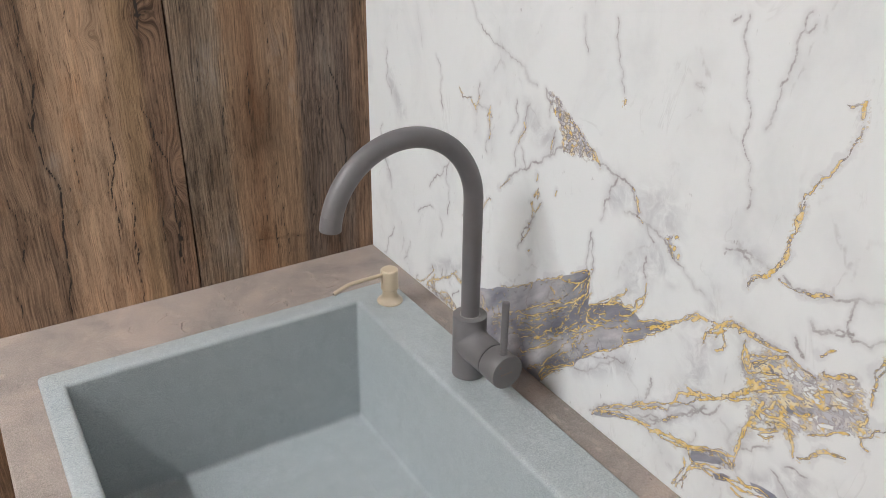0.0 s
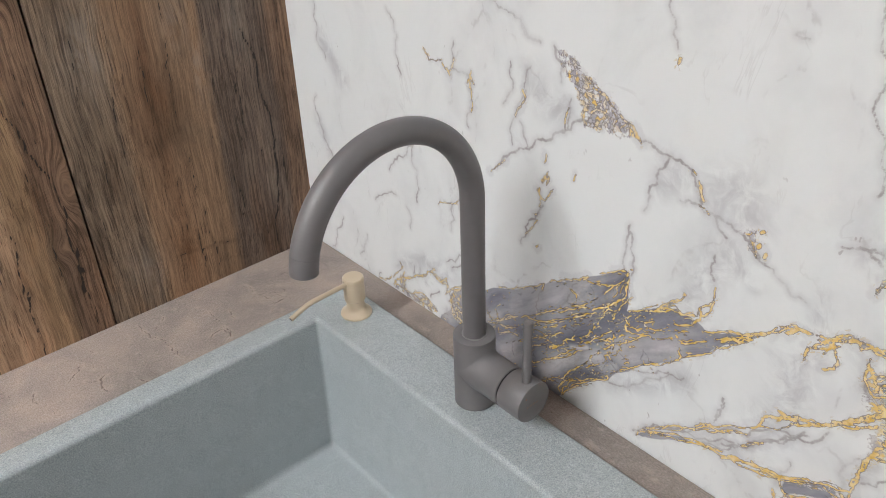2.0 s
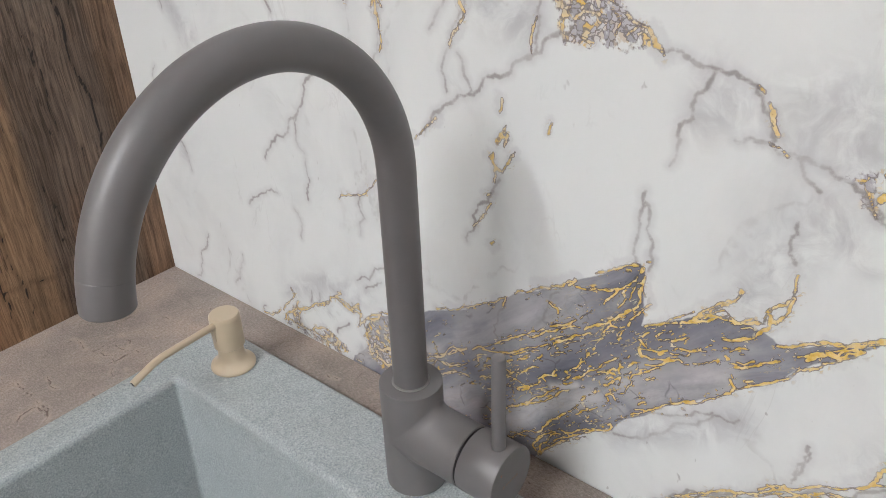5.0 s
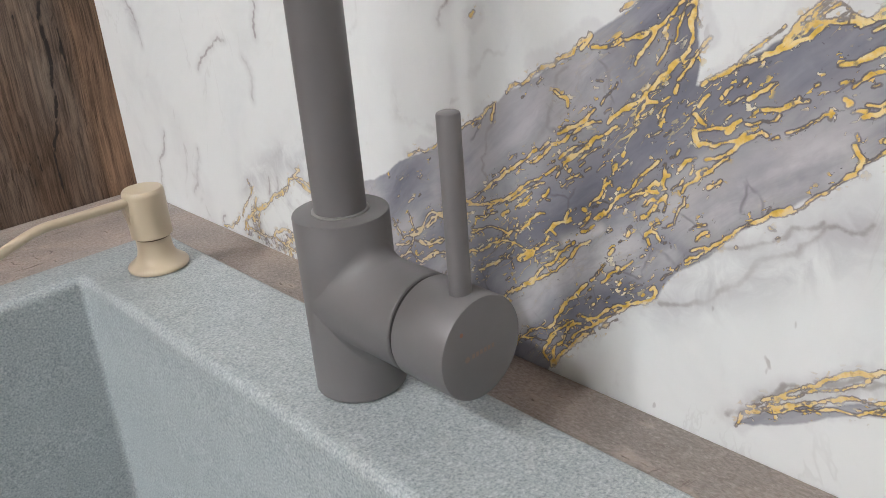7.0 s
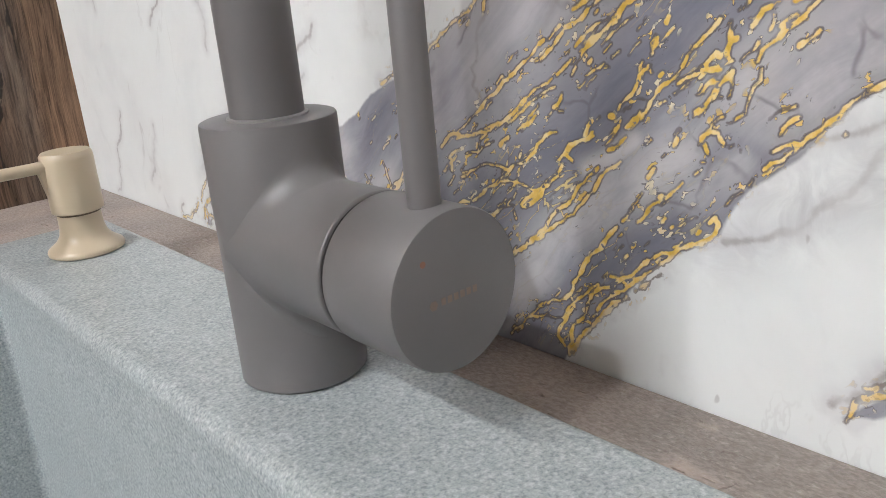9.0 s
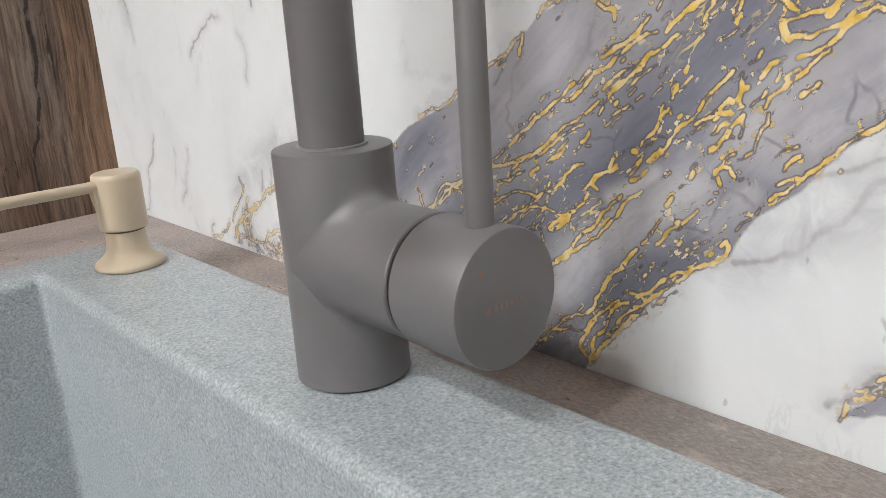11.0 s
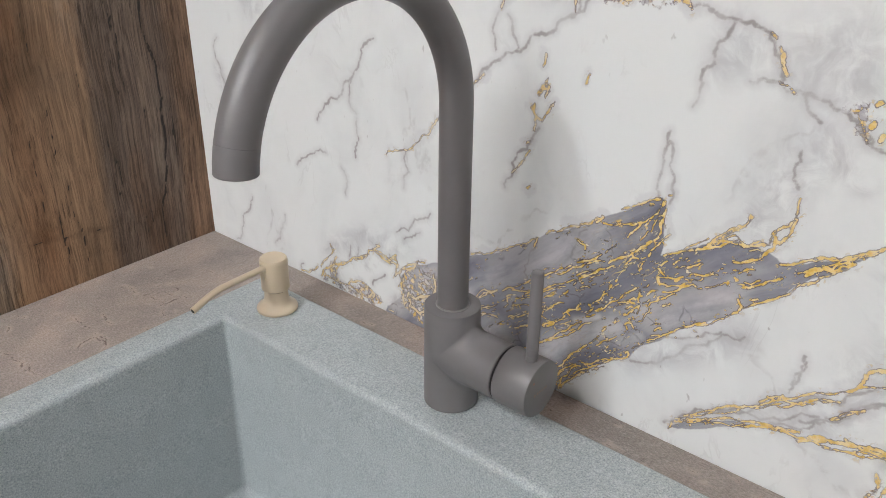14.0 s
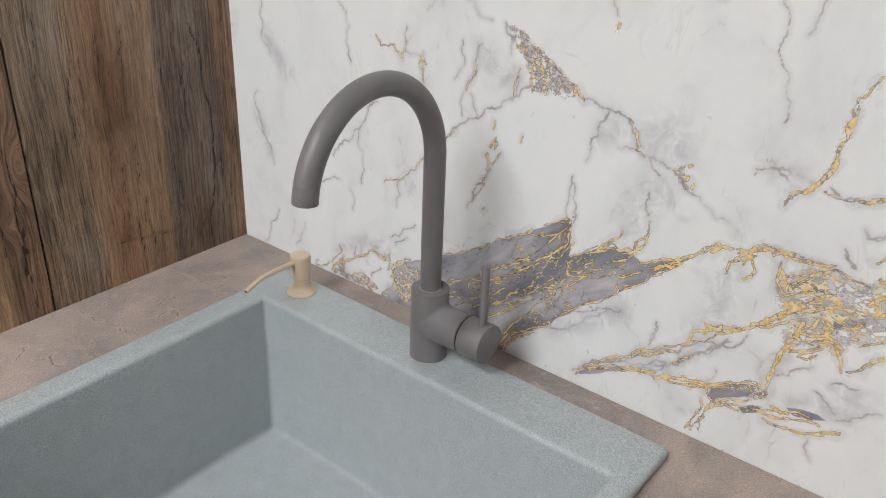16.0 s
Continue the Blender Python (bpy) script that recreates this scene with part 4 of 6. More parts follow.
gold_thread(0.0, (0.541, 0.094), (0.543, 0.096), (0.545, 0.097))
gold_thread(0.9, (0.546, 0.097), (0.548, 0.098))
gold_thread(1.3, (0.544, 0.090), (0.545, 0.092), (0.547, 0.094), (0.549, 0.095))
gold_thread(0.0, (0.533, 0.084), (0.533, 0.085))
gold_thread(1.4, (0.540, 0.080), (0.542, 0.082), (0.545, 0.083), (0.548, 0.086), (0.550, 0.088), (0.553, 0.091), (0.556, 0.094), (0.559, 0.096), (0.562, 0.100), (0.565, 0.102), (0.568, 0.104), (0.570, 0.105), (0.572, 0.107), (0.574, 0.109), (0.576, 0.110), (0.580, 0.112))
gold_thread(1.3, (0.542, 0.085), (0.545, 0.087), (0.548, 0.088), (0.550, 0.088))
gold_thread(0.0, (0.572, 0.109), (0.573, 0.111))
gold_thread(1.3, (0.536, 0.075), (0.537, 0.077))
gold_thread(0.9, (0.573, 0.103), (0.575, 0.102))
gold_thread(0.7, (0.576, 0.099), (0.577, 0.100))
gold_thread(1.0, (0.561, 0.091), (0.561, 0.092))
gold_thread(0.9, (0.440, 0.002), (0.446, 0.007), (0.451, 0.013), (0.456, 0.018), (0.462, 0.022), (0.468, 0.024))
gold_thread(1.6, (0.468, 0.024), (0.471, 0.027), (0.472, 0.031), (0.475, 0.035), (0.477, 0.039), (0.480, 0.043), (0.484, 0.046), (0.486, 0.049), (0.489, 0.053), (0.491, 0.055))
gold_thread(1.4, (0.471, 0.025), (0.472, 0.022), (0.469, 0.018), (0.466, 0.013), (0.464, 0.008), (0.467, 0.005))
gold_thread(0.8, (0.493, 0.057), (0.496, 0.061), (0.499, 0.065), (0.501, 0.068))
gold_thread(0.8, (0.499, 0.058), (0.502, 0.061), (0.505, 0.065), (0.509, 0.067), (0.512, 0.070), (0.515, 0.073))
gold_thread(1.4, (0.507, 0.067), (0.508, 0.068))
gold_thread(1.4, (0.519, 0.076), (0.520, 0.077))
gold_thread(2.2, (0.470, 0.004), (0.474, 0.011), (0.480, 0.017), (0.485, 0.023), (0.489, 0.027), (0.495, 0.031))
gold_thread(1.4, (0.482, 0.023), (0.486, 0.028), (0.491, 0.032), (0.495, 0.035), (0.498, 0.038), (0.502, 0.041), (0.508, 0.046), (0.512, 0.050), (0.516, 0.053), (0.521, 0.055), (0.524, 0.057), (0.526, 0.059), (0.527, 0.062), (0.526, 0.064), (0.524, 0.062))
gold_thread(1.4, (0.498, 0.034), (0.503, 0.038), (0.508, 0.042))
gold_thread(1.0, (0.495, 0.035), (0.492, 0.037), (0.488, 0.037))
gold_thread(1.4, (0.494, 0.045), (0.495, 0.046))
gold_thread(0.0, (0.492, 0.043), (0.494, 0.044))
gold_thread(1.4, (0.497, 0.049), (0.498, 0.050))
gold_thread(1.3, (0.479, 0.031), (0.481, 0.032))
gold_thread(1.4, (0.485, 0.036), (0.486, 0.037))
gold_thread(0.8, (0.529, 0.068), (0.531, 0.071), (0.534, 0.073))
gold_thread(1.4, (0.520, 0.058), (0.521, 0.059))
gold_thread(0.0, (0.519, 0.063), (0.520, 0.063))
gold_thread(0.9, (0.508, 0.059), (0.509, 0.061))
gold_thread(0.7, (0.511, 0.058), (0.512, 0.059))
gold_thread(1.4, (0.449, 0.056), (0.454, 0.060), (0.459, 0.064), (0.462, 0.067))
gold_thread(1.4, (0.449, 0.055), (0.456, 0.059), (0.460, 0.064), (0.464, 0.067), (0.467, 0.069))
gold_thread(0.7, (0.442, 0.055), (0.444, 0.057))
gold_thread(0.6, (0.433, 0.048), (0.438, 0.052))
gold_thread(1.3, (0.446, 0.050), (0.445, 0.053))
gold_thread(0.6, (0.435, 0.061), (0.440, 0.065), (0.443, 0.067))
gold_thread(0.7, (0.452, 0.011), (0.453, 0.012))
gold_thread(1.3, (0.507, 0.177), (0.512, 0.180), (0.517, 0.183), (0.522, 0.186), (0.527, 0.190), (0.532, 0.192), (0.535, 0.193))
gold_thread(2.2, (0.532, 0.192), (0.534, 0.193))
gold_thread(1.3, (0.530, 0.187), (0.527, 0.186))
gold_thread(0.9, (0.540, 0.197), (0.542, 0.198))
gold_thread(2.2, (0.538, 0.192), (0.537, 0.189))
gold_thread(1.4, (0.533, 0.183), (0.535, 0.186))
gold_thread(1.4, (0.514, 0.157), (0.517, 0.162), (0.521, 0.167), (0.524, 0.172), (0.528, 0.176), (0.531, 0.179), (0.534, 0.182), (0.535, 0.185))
gold_thread(1.4, (0.521, 0.169), (0.523, 0.171))
gold_thread(0.9, (0.531, 0.167), (0.532, 0.172), (0.534, 0.177), (0.535, 0.180), (0.538, 0.182))
gold_thread(1.9, (0.538, 0.167), (0.538, 0.171), (0.537, 0.175), (0.538, 0.179), (0.539, 0.183), (0.540, 0.187))
gold_thread(1.0, (0.541, 0.173), (0.539, 0.177), (0.539, 0.180))
gold_thread(0.9, (0.524, 0.158), (0.526, 0.161), (0.528, 0.165), (0.529, 0.167))
gold_thread(2.2, (0.502, 0.132), (0.508, 0.138), (0.514, 0.142), (0.519, 0.146), (0.524, 0.151), (0.529, 0.155), (0.531, 0.159), (0.535, 0.162), (0.537, 0.165))
gold_thread(1.4, (0.534, 0.153), (0.536, 0.157), (0.539, 0.161), (0.541, 0.164), (0.544, 0.168), (0.545, 0.169))
gold_thread(1.4, (0.533, 0.153), (0.535, 0.155))
gold_thread(2.0, (0.519, 0.146), (0.520, 0.143), (0.524, 0.143))
gold_thread(1.4, (0.518, 0.141), (0.519, 0.142))
gold_thread(1.4, (0.513, 0.144), (0.514, 0.145))
gold_thread(0.9, (0.525, 0.135), (0.527, 0.138), (0.528, 0.141), (0.529, 0.143))
gold_thread(0.9, (0.515, 0.135), (0.516, 0.137))
gold_thread(1.3, (0.533, 0.151), (0.532, 0.148))
gold_thread(1.4, (0.542, 0.144), (0.544, 0.147), (0.546, 0.149))
gold_thread(1.4, (0.543, 0.152), (0.547, 0.155), (0.553, 0.158), (0.558, 0.161), (0.562, 0.163), (0.566, 0.165), (0.571, 0.167), (0.576, 0.170), (0.581, 0.172), (0.584, 0.175), (0.588, 0.178), (0.591, 0.180))
gold_thread(0.8, (0.557, 0.162), (0.561, 0.166), (0.566, 0.170), (0.570, 0.173), (0.572, 0.175))
gold_thread(0.9, (0.577, 0.172), (0.580, 0.175), (0.582, 0.178), (0.586, 0.181), (0.589, 0.183), (0.591, 0.182))
gold_thread(0.8, (0.581, 0.178), (0.584, 0.182), (0.586, 0.184), (0.590, 0.187), (0.592, 0.190))
gold_thread(1.4, (0.587, 0.185), (0.589, 0.188), (0.591, 0.190))
gold_thread(0.9, (0.591, 0.182), (0.593, 0.180), (0.595, 0.179), (0.596, 0.176))
gold_thread(1.4, (0.595, 0.177), (0.599, 0.178), (0.601, 0.181), (0.603, 0.182), (0.605, 0.184))
gold_thread(0.9, (0.600, 0.175), (0.603, 0.177), (0.605, 0.178), (0.607, 0.177))
gold_thread(1.4, (0.593, 0.164), (0.597, 0.166), (0.600, 0.168), (0.603, 0.170), (0.607, 0.172))
gold_thread(1.4, (0.596, 0.157), (0.599, 0.160), (0.601, 0.162), (0.604, 0.163), (0.606, 0.163))
gold_thread(0.9, (0.602, 0.158), (0.604, 0.159))
gold_thread(1.4, (0.551, 0.148), (0.553, 0.151), (0.555, 0.153))
gold_thread(0.7, (0.557, 0.153), (0.558, 0.154))
gold_thread(1.4, (0.559, 0.155), (0.560, 0.156))
gold_thread(0.9, (0.554, 0.146), (0.558, 0.149), (0.560, 0.150))
gold_thread(1.4, (0.561, 0.149), (0.565, 0.152), (0.569, 0.155), (0.571, 0.156))
gold_thread(2.0, (0.563, 0.144), (0.566, 0.146), (0.569, 0.146), (0.573, 0.146), (0.575, 0.148), (0.579, 0.150), (0.582, 0.151))
gold_thread(1.0, (0.579, 0.151), (0.579, 0.152))
gold_thread(1.0, (0.561, 0.140), (0.563, 0.140), (0.567, 0.142), (0.572, 0.143), (0.573, 0.145))
gold_thread(1.2, (0.540, 0.135), (0.544, 0.135), (0.547, 0.136), (0.552, 0.137), (0.556, 0.139), (0.559, 0.141))
gold_thread(2.8, (0.554, 0.136), (0.556, 0.138))
gold_thread(2.0, (0.543, 0.130), (0.546, 0.130), (0.550, 0.130), (0.555, 0.132), (0.559, 0.134), (0.561, 0.136))
gold_thread(2.2, (0.541, 0.133), (0.543, 0.129))
gold_thread(2.1, (0.541, 0.141), (0.543, 0.139), (0.545, 0.138))
gold_thread(1.4, (0.546, 0.124), (0.550, 0.125), (0.555, 0.128), (0.559, 0.133), (0.564, 0.136), (0.567, 0.138), (0.569, 0.137))
gold_thread(0.9, (0.571, 0.136), (0.573, 0.137))
gold_thread(0.8, (0.576, 0.139), (0.580, 0.141), (0.584, 0.144), (0.588, 0.147), (0.591, 0.148))
gold_thread(1.0, (0.590, 0.146), (0.590, 0.149))
gold_thread(0.0, (0.591, 0.155), (0.593, 0.157), (0.595, 0.159))
gold_thread(1.0, (0.592, 0.158), (0.596, 0.159))
gold_thread(1.4, (0.594, 0.153), (0.596, 0.152), (0.595, 0.151))
gold_thread(1.0, (0.597, 0.149), (0.601, 0.150))
gold_thread(1.4, (0.601, 0.152), (0.605, 0.152), (0.607, 0.154), (0.610, 0.157))
gold_thread(1.7, (0.608, 0.141), (0.611, 0.143))
gold_thread(1.3, (0.599, 0.142), (0.600, 0.140))
gold_thread(1.4, (0.474, 0.142), (0.477, 0.140), (0.480, 0.140), (0.481, 0.139), (0.481, 0.136))
gold_thread(0.9, (0.498, 0.139), (0.502, 0.144), (0.505, 0.147), (0.506, 0.149))
gold_thread(1.0, (0.496, 0.149), (0.499, 0.149))
gold_thread(1.4, (0.475, 0.123), (0.481, 0.127), (0.488, 0.130), (0.492, 0.134), (0.495, 0.137))
gold_thread(3.5, (0.301, 0.029), (0.312, 0.027), (0.323, 0.035), (0.333, 0.037))
gold_thread(4.2, (0.304, 0.017), (0.315, 0.013), (0.326, 0.023), (0.330, 0.019))
gold_thread(2.6, (0.331, 0.059), (0.335, 0.049), (0.332, 0.040))
gold_thread(2.2, (0.370, 0.048), (0.380, 0.056), (0.393, 0.065), (0.402, 0.071))
gold_thread(2.0, (0.377, 0.047), (0.386, 0.047), (0.396, 0.053))
gold_thread(1.7, (0.383, 0.039), (0.391, 0.044))
gold_thread(0.9, (0.374, 0.096), (0.387, 0.100), (0.399, 0.108), (0.410, 0.113), (0.422, 0.121), (0.430, 0.125), (0.438, 0.132))
gold_thread(1.9, (0.438, 0.132), (0.436, 0.124))
gold_thread(1.4, (0.446, 0.138), (0.459, 0.145), (0.474, 0.153), (0.484, 0.159), (0.491, 0.165))
gold_thread(2.0, (0.488, 0.161), (0.493, 0.167))
gold_thread(1.9, (0.493, 0.162), (0.507, 0.166), (0.519, 0.169), (0.523, 0.172))
gold_thread(2.7, (0.421, 0.024), (0.427, 0.021), (0.436, 0.029))
gold_thread(2.0, (0.570, 0.168), (0.577, 0.174), (0.585, 0.177), (0.595, 0.178), (0.604, 0.180), (0.611, 0.184), (0.612, 0.189))
gold_thread(1.4, (0.572, 0.170), (0.580, 0.180), (0.589, 0.188))
gold_thread(2.0, (0.591, 0.189), (0.596, 0.195), (0.597, 0.199))
gold_thread(2.2, (0.609, 0.175), (0.614, 0.181), (0.615, 0.188), (0.612, 0.191), (0.615, 0.195), (0.620, 0.199), (0.623, 0.205), (0.623, 0.211), (0.623, 0.218))
gold_thread(2.2, (0.617, 0.186), (0.621, 0.193), (0.623, 0.200), (0.624, 0.205))
gold_thread(1.9, (0.591, 0.163), (0.601, 0.167), (0.608, 0.171), (0.611, 0.177))
gold_thread(2.2, (0.621, 0.173), (0.628, 0.175), (0.636, 0.180), (0.644, 0.185), (0.653, 0.187), (0.661, 0.190), (0.668, 0.195), (0.674, 0.201), (0.679, 0.204), (0.687, 0.211))
gold_thread(3.4, (0.639, 0.174), (0.646, 0.179), (0.651, 0.179), (0.655, 0.184), (0.661, 0.188))
gold_thread(2.8, (0.637, 0.170), (0.643, 0.176))
gold_thread(1.4, (0.639, 0.164), (0.645, 0.172), (0.653, 0.178), (0.659, 0.183))
gold_thread(2.2, (0.600, 0.148), (0.609, 0.152), (0.616, 0.158), (0.623, 0.164))
gold_thread(1.4, (0.574, 0.108), (0.586, 0.116), (0.597, 0.126), (0.608, 0.137), (0.618, 0.145), (0.627, 0.152), (0.634, 0.162), (0.641, 0.167), (0.647, 0.173))
gold_thread(2.0, (0.599, 0.138), (0.602, 0.134))
gold_thread(1.0, (0.567, 0.012), (0.569, 0.019), (0.578, 0.025), (0.587, 0.029), (0.595, 0.033), (0.604, 0.037), (0.615, 0.040), (0.625, 0.045))
gold_thread(1.9, (0.615, 0.040), (0.625, 0.045), (0.635, 0.049), (0.645, 0.051), (0.655, 0.051), (0.665, 0.054), (0.684, 0.056), (0.704, 0.062), (0.730, 0.077))
gold_thread(0.7, (0.571, 0.024), (0.584, 0.033), (0.596, 0.042), (0.609, 0.049), (0.622, 0.060), (0.632, 0.066), (0.641, 0.073))
gold_thread(1.3, (0.637, 0.071), (0.640, 0.069), (0.645, 0.072), (0.654, 0.078), (0.661, 0.083))
# the net of gold beyond the band
dark_region((0.714, 0.068), (0.733, 0.079), (0.751, 0.088), (0.757, 0.082), (0.750, 0.072), (0.731, 0.062), (0.718, 0.051), (0.714, 0.057))
dark_region((0.743, 0.057), (0.756, 0.066), (0.765, 0.068), (0.762, 0.060), (0.749, 0.052))
dark_region((0.785, 0.078), (0.800, 0.083), (0.813, 0.084), (0.823, 0.081), (0.811, 0.076), (0.793, 0.072))
grey_vein(0.9, (0.644, 0.090), (0.648, 0.101), (0.650, 0.111))
grey_vein(0.9, (0.811, 0.056), (0.810, 0.046), (0.813, 0.038), (0.818, 0.032))
grey_vein(0.9, (0.689, 0.092), (0.700, 0.101), (0.711, 0.111), (0.723, 0.124))
grey_vein(0.9, (0.809, 0.269), (0.812, 0.264), (0.819, 0.267), (0.828, 0.271), (0.838, 0.276), (0.844, 0.277))
grey_vein(0.9, (0.798, 0.246), (0.803, 0.238), (0.806, 0.234))
gold_thread(2.2, (0.577, 0.026), (0.589, 0.032), (0.601, 0.039), (0.616, 0.045), (0.630, 0.050), (0.642, 0.052), (0.656, 0.056))
gold_thread(3.9, (0.657, 0.050), (0.664, 0.057), (0.675, 0.059), (0.686, 0.062))
gold_thread(4.0, (0.685, 0.064), (0.696, 0.065), (0.709, 0.067), (0.719, 0.071))
gold_thread(1.4, (0.577, 0.029), (0.597, 0.044), (0.614, 0.056), (0.630, 0.067), (0.638, 0.074))
gold_thread(1.9, (0.638, 0.074), (0.652, 0.078), (0.662, 0.087), (0.675, 0.091))
gold_thread(2.2, (0.632, 0.074), (0.638, 0.074), (0.641, 0.079))
gold_thread(2.9, (0.683, 0.107), (0.685, 0.116), (0.688, 0.122), (0.695, 0.125))
gold_thread(5.0, (0.695, 0.123), (0.702, 0.130), (0.712, 0.131))
gold_thread(3.1, (0.696, 0.132), (0.704, 0.132), (0.713, 0.137))
gold_thread(3.1, (0.712, 0.129), (0.723, 0.136), (0.734, 0.143), (0.742, 0.149))
gold_thread(4.4, (0.740, 0.149), (0.749, 0.158), (0.757, 0.164), (0.764, 0.173), (0.772, 0.178))
gold_thread(3.1, (0.746, 0.151), (0.759, 0.158), (0.768, 0.166))
gold_thread(2.2, (0.672, 0.075), (0.681, 0.085), (0.689, 0.092))
gold_thread(4.5, (0.776, 0.154), (0.780, 0.152), (0.777, 0.158))
gold_thread(3.1, (0.779, 0.160), (0.781, 0.169))
gold_thread(3.1, (0.763, 0.099), (0.767, 0.111), (0.767, 0.123), (0.769, 0.133), (0.774, 0.141))
gold_thread(3.3, (0.800, 0.171), (0.801, 0.165))
gold_thread(2.8, (0.809, 0.160), (0.813, 0.154), (0.819, 0.145), (0.821, 0.135))
gold_thread(2.0, (0.786, 0.156), (0.794, 0.161), (0.802, 0.164), (0.810, 0.163))
gold_thread(2.1, (0.771, 0.136), (0.780, 0.138), (0.789, 0.143), (0.798, 0.152))
gold_thread(2.0, (0.783, 0.134), (0.791, 0.135), (0.798, 0.142))
gold_thread(2.7, (0.710, 0.064), (0.714, 0.056), (0.721, 0.050))
gold_thread(2.2, (0.707, 0.049), (0.710, 0.041), (0.708, 0.034))
gold_thread(2.2, (0.706, 0.032), (0.701, 0.019), (0.697, 0.006))
gold_thread(2.1, (0.715, 0.040), (0.721, 0.047), (0.731, 0.053), (0.738, 0.053), (0.744, 0.053))
gold_thread(1.3, (0.714, 0.030), (0.710, 0.021), (0.711, 0.011))
gold_thread(1.7, (0.723, 0.054), (0.732, 0.060), (0.741, 0.063), (0.752, 0.070))
gold_thread(0.9, (0.731, 0.077), (0.742, 0.086), (0.753, 0.092), (0.760, 0.091))
gold_thread(2.8, (0.759, 0.086), (0.765, 0.080), (0.767, 0.085))
gold_thread(4.1, (0.774, 0.072), (0.782, 0.070), (0.789, 0.071))
gold_thread(3.0, (0.762, 0.062), (0.772, 0.062), (0.781, 0.062), (0.792, 0.068), (0.800, 0.071), (0.809, 0.073), (0.816, 0.073))
gold_thread(2.9, (0.768, 0.056), (0.776, 0.054), (0.783, 0.054), (0.792, 0.056), (0.802, 0.056), (0.810, 0.060), (0.822, 0.068), (0.834, 0.073))
gold_thread(3.2, (0.814, 0.062), (0.822, 0.065))
gold_thread(3.9, (0.688, 0.207), (0.696, 0.215), (0.704, 0.217))
gold_thread(2.8, (0.704, 0.195), (0.707, 0.204), (0.713, 0.212), (0.720, 0.219), (0.734, 0.227), (0.740, 0.227))
gold_thread(2.6, (0.720, 0.191), (0.728, 0.197), (0.730, 0.204), (0.725, 0.212))
gold_thread(2.0, (0.740, 0.227), (0.743, 0.223), (0.748, 0.228), (0.754, 0.226), (0.763, 0.225), (0.771, 0.226), (0.779, 0.227), (0.787, 0.228))
gold_thread(2.8, (0.752, 0.212), (0.756, 0.205), (0.760, 0.199), (0.760, 0.194))
gold_thread(1.4, (0.760, 0.198), (0.767, 0.205), (0.776, 0.214), (0.783, 0.221), (0.790, 0.225))
gold_thread(4.1, (0.766, 0.184), (0.773, 0.182), (0.778, 0.186))
gold_thread(3.0, (0.779, 0.191), (0.786, 0.197), (0.791, 0.201))
gold_thread(2.2, (0.775, 0.182), (0.784, 0.182), (0.793, 0.188))
gold_thread(2.2, (0.744, 0.151), (0.754, 0.161), (0.764, 0.170))
gold_thread(5.8, (0.798, 0.176), (0.802, 0.175), (0.805, 0.173))
gold_thread(2.2, (0.787, 0.166), (0.793, 0.179))
gold_thread(2.2, (0.788, 0.151), (0.795, 0.156), (0.803, 0.159), (0.811, 0.159), (0.817, 0.157))
gold_thread(1.9, (0.827, 0.137), (0.835, 0.144), (0.843, 0.155), (0.851, 0.161), (0.864, 0.165))
gold_thread(2.0, (0.795, 0.229), (0.802, 0.226), (0.808, 0.224), (0.816, 0.224), (0.823, 0.222))
gold_thread(3.0, (0.828, 0.232), (0.831, 0.229), (0.840, 0.232), (0.849, 0.240), (0.857, 0.241))
gold_thread(2.9, (0.821, 0.170), (0.826, 0.171))
gold_thread(2.1, (0.830, 0.165), (0.838, 0.172), (0.847, 0.178), (0.854, 0.186), (0.863, 0.189))
gold_thread(3.0, (0.802, 0.195), (0.810, 0.195), (0.818, 0.196))
gold_thread(1.8, (0.825, 0.205), (0.833, 0.214), (0.841, 0.218))
gold_thread(2.1, (0.837, 0.199), (0.844, 0.207), (0.855, 0.211))
gold_thread(2.1, (0.812, 0.178), (0.819, 0.178), (0.827, 0.186))
gold_thread(2.2, (0.844, 0.224), (0.852, 0.221), (0.857, 0.228))
gold_thread(1.0, (0.769, 0.293), (0.777, 0.291), (0.787, 0.290), (0.799, 0.293), (0.808, 0.294), (0.820, 0.300))
gold_thread(1.9, (0.801, 0.292), (0.807, 0.294))
gold_thread(1.4, (0.823, 0.244), (0.828, 0.251), (0.834, 0.256))
# loose gold higher up
gold_thread(2.5, (0.472, 0.362), (0.478, 0.359), (0.484, 0.356), (0.491, 0.352), (0.499, 0.350))
gold_thread(1.9, (0.499, 0.350), (0.503, 0.345), (0.509, 0.342))
gold_thread(2.9, (0.484, 0.331), (0.491, 0.337), (0.498, 0.335))
gold_thread(1.5, (0.482, 0.322), (0.491, 0.321), (0.496, 0.320))
gold_thread(1.0, (0.489, 0.342), (0.494, 0.345))
gold_thread(1.3, (0.477, 0.348), (0.481, 0.342), (0.479, 0.334))
gold_thread(1.0, (0.506, 0.339), (0.511, 0.333), (0.509, 0.327))
gold_thread(2.9, (0.514, 0.338), (0.520, 0.334), (0.527, 0.332), (0.532, 0.325), (0.537, 0.321))
gold_thread(1.0, (0.515, 0.327), (0.520, 0.331))
gold_thread(1.4, (0.456, 0.308), (0.456, 0.319), (0.459, 0.329))
gold_thread(2.2, (0.264, 0.338), (0.269, 0.332), (0.270, 0.328))
gold_thread(1.3, (0.270, 0.328), (0.281, 0.329), (0.291, 0.333))
